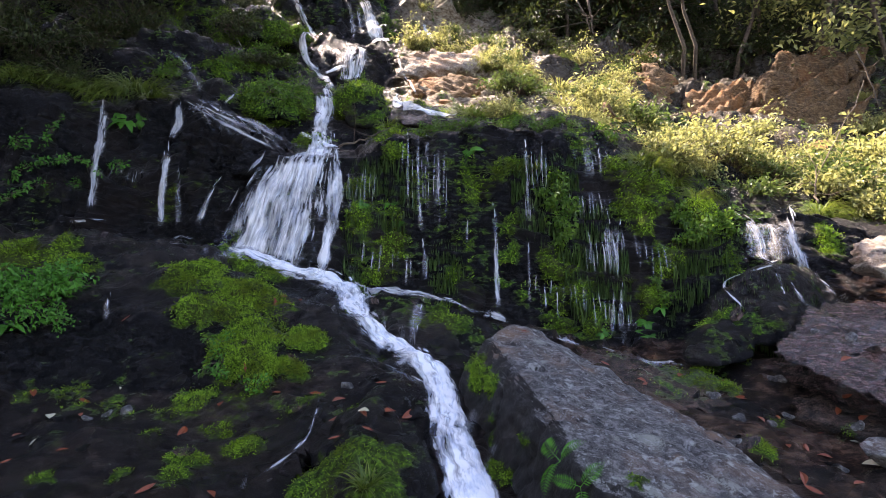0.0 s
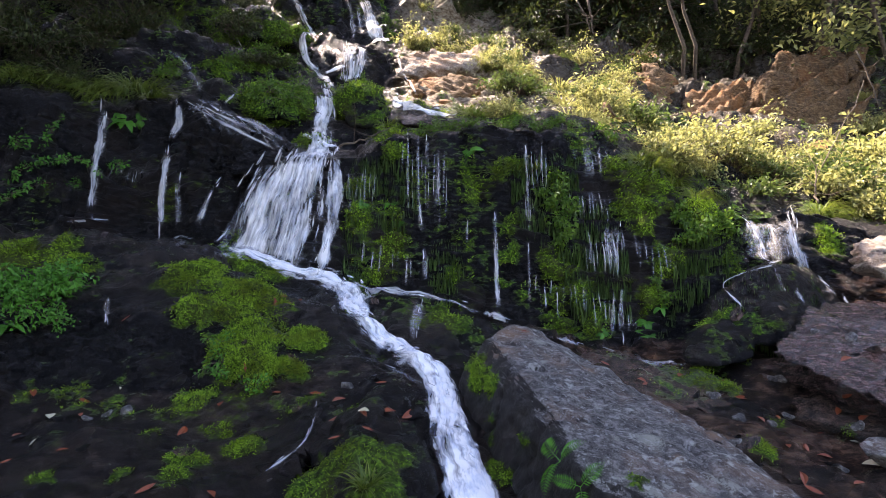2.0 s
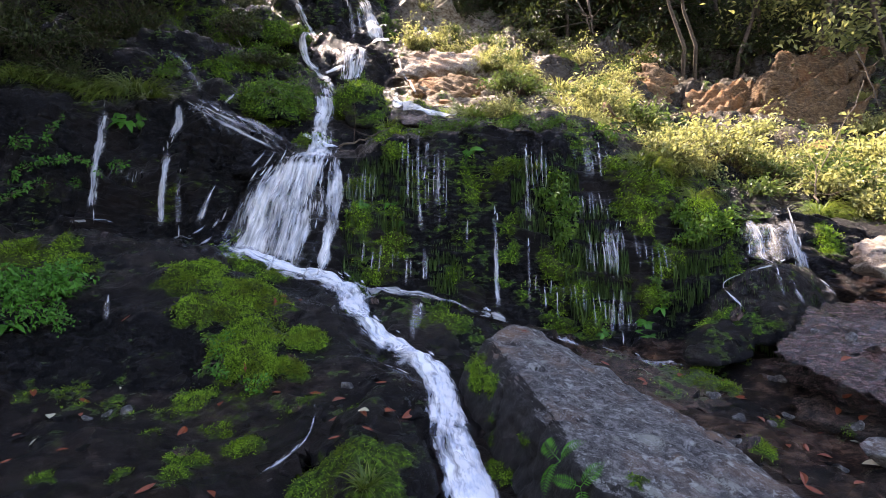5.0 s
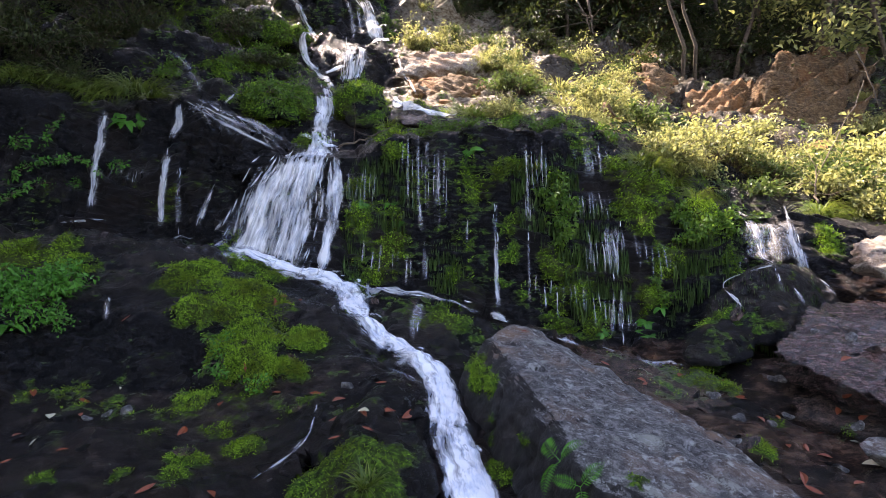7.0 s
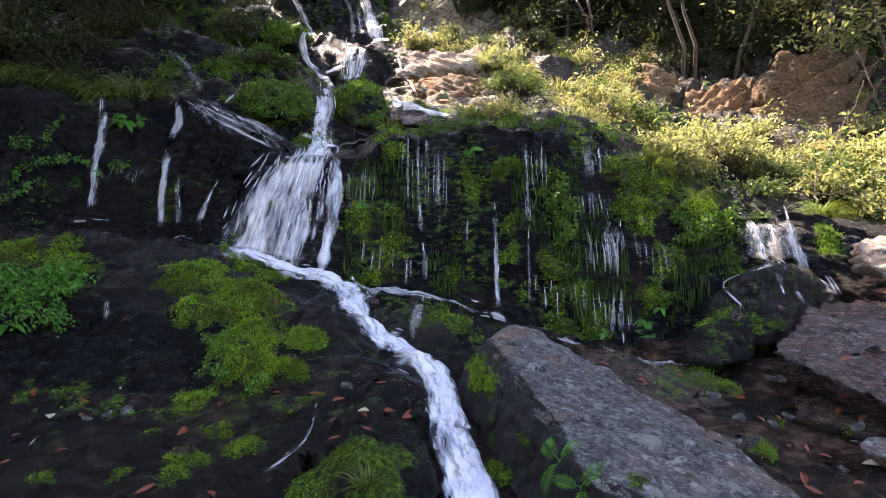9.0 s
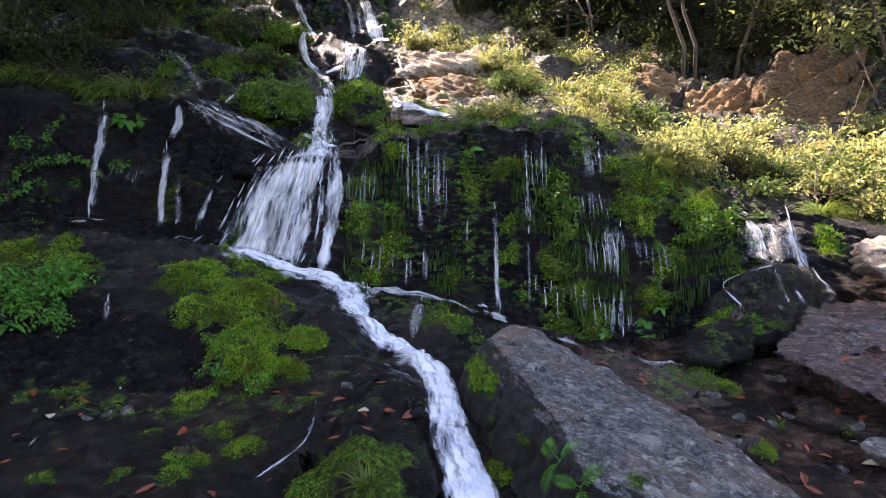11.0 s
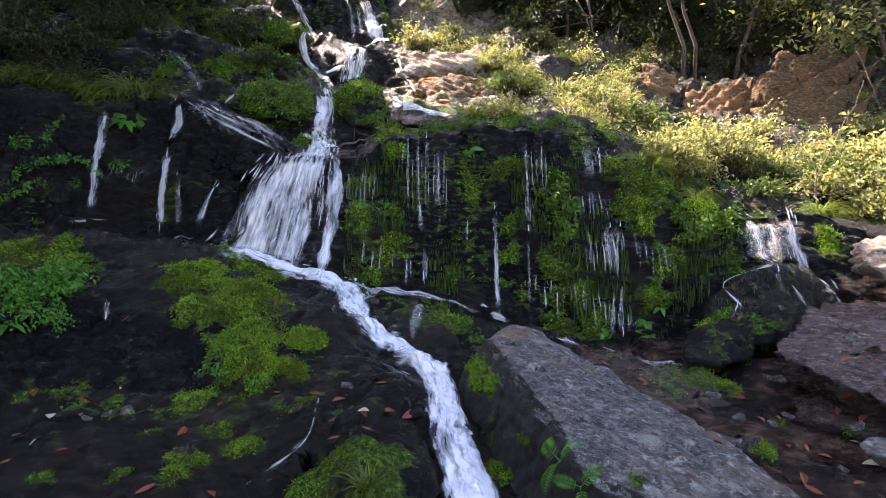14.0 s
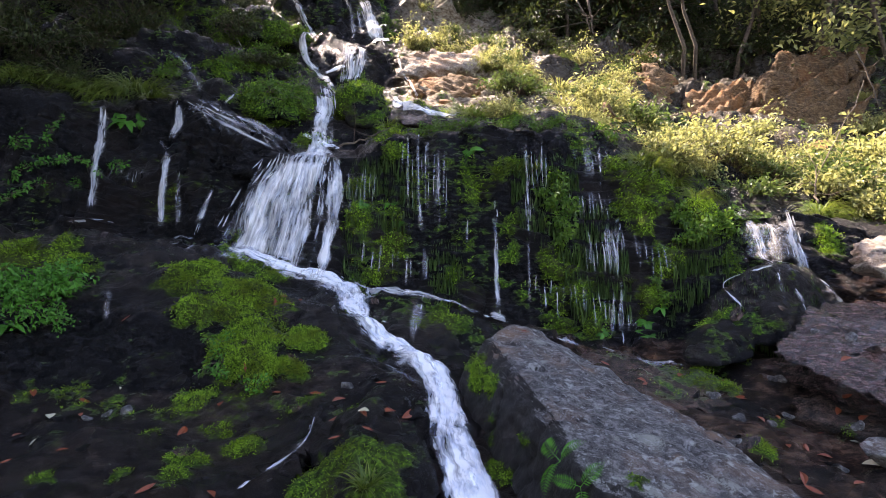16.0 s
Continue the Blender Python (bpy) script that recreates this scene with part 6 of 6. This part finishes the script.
strip(right_fall, [(2.665, 5.035, 1.475), (2.693, 4.974, 1.388), (2.683, 4.906, 1.305)], [0.03, 0.04, 0.03], FALL_THIN, 0.02, 3, 0.5, DROPS, "water_drop", 0.4, 51)

drips = water("cliff_drips", "thin threads of water dripping down the mossy cliff")
DRIPS = [((-0.243, 6.636, 3.043), (-0.235, 6.145, 2.423), (-0.188, 6.042, 1.906), 0.05, 1), ((-0.344, 6.461, 2.988), (-0.333, 6.175, 2.483), (-0.311, 5.996, 2.006), 0.03, 1), ((-0.15, 6.345, 2.949), (-0.162, 6.194, 2.595), (-0.176, 6.141, 2.342), 0.05, 1), ((-0.049, 6.25, 2.815), (-0.043, 6.125, 2.474), (-0.063, 6.061, 2.118), 0.06, 0),
         ((-0.918, 6.357, 2.682), (-0.879, 6.18, 2.375), (-0.854, 6.02, 2.077), 0.03, 0), ((-0.67, 6.267, 2.554), (-0.671, 6.237, 2.357), (-0.642, 6.034, 2.141), 0.02, 0), ((0.481, 6.102, 2.224), (0.478, 5.959, 1.77), (0.477, 5.736, 1.249), 0.06, 2), ((0.795, 6.279, 2.91), (0.793, 6.171, 2.428), (0.791, 6.015, 2.061), 0.04, 1)]
DRIPS += [((0.944, 6.218, 2.896), (0.927, 6.156, 2.669), (0.919, 6.114, 2.472), 0.03, 0), ((0.78, 6.015, 2.008), (0.766, 5.897, 1.614), (0.75, 5.762, 1.214), 0.03, 1), ((1.374, 6.25, 2.87), (1.37, 6.151, 2.64), (1.384, 6.083, 2.44), 0.10, 0), ((1.506, 6.305, 2.849), (1.48, 6.161, 2.615), (1.489, 6.122, 2.441), 0.06, 1),
          ((1.505, 5.92, 2.05), (1.473, 5.809, 1.811), (1.484, 5.754, 1.559), 0.14, 1), ((1.58, 5.93, 2.051), (1.524, 5.777, 1.759), (1.489, 5.739, 1.51), 0.06, 1), ((1.538, 5.737, 1.485), (1.523, 5.68, 1.265), (1.512, 5.619, 1.037), 0.05, 1), ((1.481, 5.746, 1.46), (1.461, 5.701, 1.265), (1.427, 5.587, 1.03), 0.04, 0), ((1.6, 5.69, 1.338), (1.594, 5.677, 1.193), (1.58, 5.623, 1.028), 0.03, 0)]
DRIPS += [((1.316, 5.913, 1.87), (1.295, 5.847, 1.738), (1.3, 5.857, 1.613), 0.05, 0), ((0.23, 6.043, 2.132), (0.218, 5.994, 1.98), (0.211, 5.976, 1.823), 0.03, 0), ((-0.175, 5.98, 1.865), (-0.164, 5.937, 1.692), (-0.166, 5.837, 1.511), 0.05, 1), ((-0.297, 5.932, 1.871), (-0.29, 5.901, 1.716), (-0.285, 5.82, 1.511), 0.02, 0), ((-0.78, 6.231, 2.492), (-0.776, 6.21, 2.353), (-0.757, 6.067, 2.198), 0.02, 0)]
for k, (a, b, c, w, n) in enumerate(DRIPS):
    strip(drips, [a, b, c], [w * 0.7, w, w * 1.1], FALL_THIN if n == 2 else FILM, 0.035, 3 * n, 0.7, DROPS, "water_drop", 0.6, 60 + k)


def thread_row(root, a, b, count, drop_by, seed):
    """A row of fine water threads that hang from the edge between a and b."""
    rng = random.Random(seed)
    a, b = np.array(a), np.array(b)
    for k in range(count):
        u = (k + rng.uniform(0.1, 0.9)) / count
        top = a * (1 - u) + b * u - np.array([0, 0, rng.uniform(0, 0.25) * drop_by])
        low = top - np.array([rng.uniform(-0.015, 0.015), 0, drop_by * rng.uniform(0.35, 0.8)])
        w = rng.uniform(0.008, 0.024)
        strip(root, [top, (top + low) / 2, low], [w * 0.7, w, w * 0.6], THREAD, 0.03, seed=seed + k)


for k, (a, b, count, drop_by) in enumerate([((-0.39, 6.383, 2.947), (0.06, 6.247, 2.814), 11, 0.85), ((-1.002, 6.327, 2.62), (-0.633, 6.266, 2.664), 9, 0.55), ((1.135, 6.052, 2.381), (1.571, 6.156, 2.398), 10, 0.42), ((1.264, 5.944, 2.001), (1.621, 5.931, 2.067), 11, 0.5), ((1.394, 5.776, 1.461), (1.648, 5.688, 1.314), 9, 0.4),
                                            ((0.756, 6.278, 2.888), (0.979, 6.201, 2.87), 6, 0.7), ((1.222, 6.198, 2.869), (1.596, 6.355, 2.839), 9, 0.35), ((0.757, 6.188, 2.376), (0.851, 6.092, 2.308), 4, 0.4), ((0.79, 5.883, 1.664), (1.369, 5.771, 1.51), 12, 0.5), ((1.666, 5.912, 2.024), (2.054, 5.858, 1.916), 8, 0.5), ((-0.733, 5.898, 1.92), (-0.123, 5.931, 1.82), 8, 0.4), ((-3.376, 6.53, 2.717), (-2.934, 6.495, 2.71), 9, 0.3), ((-2.714, 6.825, 3.411), (-2.522, 7.311, 3.489), 7, 0.22)]):
    thread_row(drips, a, b, count, drop_by, 200 + 20 * k)
left_falls = water("waterfall", "thin white waterfalls down the shaded left cliff")
left_falls["label"] = "thin white waterfalls down a shaded black cliff"
strip(left_falls, [(-3.572, 6.843, 3.398), (-3.541, 6.778, 3.126), (-3.461, 6.559, 2.781), (-3.382, 6.375, 2.462), (-3.347, 6.279, 2.144)], [0.10, 0.14, 0.12, 0.11, 0.09], FALL_THIN, 0.05, 8, 0.9, seed=91, s=0.8)
strip(left_falls, [(-2.786, 6.868, 3.455), (-2.713, 6.731, 3.204), (-2.734, 6.636, 3.031), (-2.738, 6.529, 2.878)], [0.05, 0.10, 0.14, 0.12], FALL_THIN, 0.04, 5, 0.6, seed=92, s=0.6)
strip(left_falls, [(-2.757, 6.534, 2.879), (-2.705, 6.363, 2.571), (-2.718, 6.361, 2.293), (-2.704, 6.301, 1.955)], [0.09, 0.10, 0.09, 0.09], FALL_THIN, 0.05, 6, 0.7, seed=93, s=0.7)
strip(left_falls, [(-2.575, 6.423, 2.611), (-2.551, 6.353, 2.347), (-2.506, 6.238, 1.993)], [0.06, 0.06, 0.06], FILM, 0.05, 4, 0.6, seed=94, s=0.6)
strip(left_falls, [(-2.161, 6.328, 2.509), (-2.214, 6.284, 2.381), (-2.26, 6.227, 2.219), (-2.3, 6.159, 2.023)], [0.04, 0.07, 0.08, 0.07], FALL_THIN, 0.05, 5, 0.6, seed=95, s=0.6)
strip(left_falls, [(-3.594, 6.21, 2.098), (-3.398, 6.196, 2.097), (-3.225, 6.331, 2.101)], [0.02, 0.05, 0.02], FALL_THIN, 0.02, 3, 1.2, DROPS, "water_drop", 0.1, 96)
strip(left_falls, [(-2.713, 6.295, 1.955), (-2.311, 5.77, 1.888), (-2.301, 6.137, 1.983)], [0.03, 0.05, 0.03], FALL_THIN, 0.02, 3, 1.2, DROPS, "water_drop", 0.1, 97)
strip(left_falls, [(-2.446, 7.662, 3.795), (-2.465, 7.48, 3.651), (-2.509, 7.384, 3.556)], [0.03, 0.06, 0.05], FALL_THIN, 0.03, seed=98)
strip(left_falls, [(-3.211, 9.858, 5.431), (-2.907, 8.915, 4.827), (-2.813, 8.667, 4.474)], [0.05, 0.08, 0.05], FILM, 0.04, seed=99)
strip(left_falls, [(-3.659, 8.405, 4.631), (-3.447, 8.439, 4.492), (-3.035, 7.871, 4.036), (-2.754, 7.442, 3.726)], [0.08, 0.14, 0.10, 0.08], FILM, 0.03, seed=100)
strip(left_falls, [(-2.721, 6.836, 3.494), (-2.579, 7.289, 3.516), (-2.106, 6.803, 3.223), (-1.641, 6.623, 2.97), (-1.437, 6.895, 2.961)], [0.05, 0.16, 0.20, 0.16, 0.06], FILM, 0.02, seed=101)
for k in range(9):
    # fine runs of water side by side down the long sloping rock, white for its glints too
    u = k / 8
    top, low = np.array((-2.80, 6.80, 3.50)) + np.array((0.75, -0.15, -0.22)) * u, np.array((-2.25, 6.45, 2.98)) + np.array((0.80, -0.10, -0.25)) * u
    strip(left_falls, [top, top * 0.6 + low * 0.4 + np.array((0.06, 0, 0.02)), low], [0.02, 0.05, 0.03], FILM, 0.015, seed=120 + k)
# Stronger strips along the same rock: thin water, with glints put in as white.
for k in range(3):
    strip(left_falls, [(-2.66 + 0.03 * k, 6.8, 3.50 - 0.07 * k), (-2.1, 6.7 - 0.06 * k, 3.24 - 0.09 * k), (-1.62, 6.55 - 0.06 * k, 2.96 - 0.07 * k)], [0.03, 0.06, 0.03], FALL_THIN, 0.015, seed=140 + k)
bed_stream = water("stream", "thin white ripples crossing the brown stream bed")
bed_stream["category"] = "stream"
strip(bed_stream, [(0.907, 5.284, 1.05), (0.946, 5.131, 1.025), (1.093, 5.204, 0.985)], [0.05, 0.10, 0.05], FALL_THIN, 0.02, 4, 1.2, DROPS, "water_drop", 0.1, 102)
strip(bed_stream, [(1.195, 5.367, 0.976), (1.31, 5.278, 0.961), (1.351, 4.933, 0.96)], [0.03, 0.05, 0.03], FALL_THIN, 0.02, seed=103)
strip(bed_stream, [(1.403, 4.868, 0.933), (1.418, 4.611, 0.9), (1.575, 4.668, 0.893), (1.85, 5.04, 0.862)], [0.05, 0.12, 0.09, 0.04], FALL_THIN, 0.02, 5, 1.2, DROPS, "water_drop", 0.1, 104)
strip(bed_stream, [(0.384, 5.752, 1.239), (0.496, 5.738, 1.205), (0.592, 5.714, 1.157)], [0.06, 0.08, 0.04], FALL_THIN, 0.02, 4, 1.0, DROPS, "water_drop", 0.1, 105)


def motions():
    """Each lump of water runs its strip over and over: down in the open, back up inside the rock."""
    for ob, pos, nrm, tan, seconds, phase, off, fall in MOVERS:
        n = len(pos)
        side = unit(np.cross(tan, nrm))
        def at(s, sunk):
            i = min(int(s * (n - 1)), n - 2)
            f = s * (n - 1) - i
            p = pos[i] * (1 - f) + pos[i + 1] * f + side[i] * off - nrm[i] * (0.38 if sunk else -0.01)
            y = Vector(tan[i]).normalized()
            x = y.cross(Vector(nrm[i])).normalized()
            z = x.cross(y)
            m = Matrix((x, y, z)).transposed().to_4x4()
            m.translation = Vector(p)
            return m
        back = 0.22
        cycle = seconds + back
        marks = [(0, 0.0, False), (0.2, 0.2, False), (0.4, 0.4, False), (0.6, 0.6, False), (0.8, 0.8, False), (1.0, 1.0, False)]
        rows, t = [], -phase * cycle
        while t < 16.0 + cycle:
            for u, tau, _ in marks:
                s = (1 - fall) * tau + fall * tau * tau
                rows.append((t + u * seconds, at(s, False)))
            a, b = at(1.0, True), at(0.0, True)
            rows.append((t + seconds + 0.07, a))
            half = a.lerp(b, 0.5)
            rows.append((t + seconds + 0.11, half))
            rows.append((t + seconds + 0.15, b))
            t += cycle
        first = max(i for i, r in enumerate(rows) if r[0] <= 0)
        last = min(i for i, r in enumerate(rows) if r[0] >= 16)
        kept, seen = [], set()
        for tt, m in rows[first:last + 1]:
            tt = min(max(tt, 0), 16)
            if frame(tt) not in seen:
                seen.add(frame(tt))
                kept.append((tt, m))
        big = ob.scale.copy()
        walk(ob, kept)
        ob.scale = big


motions()
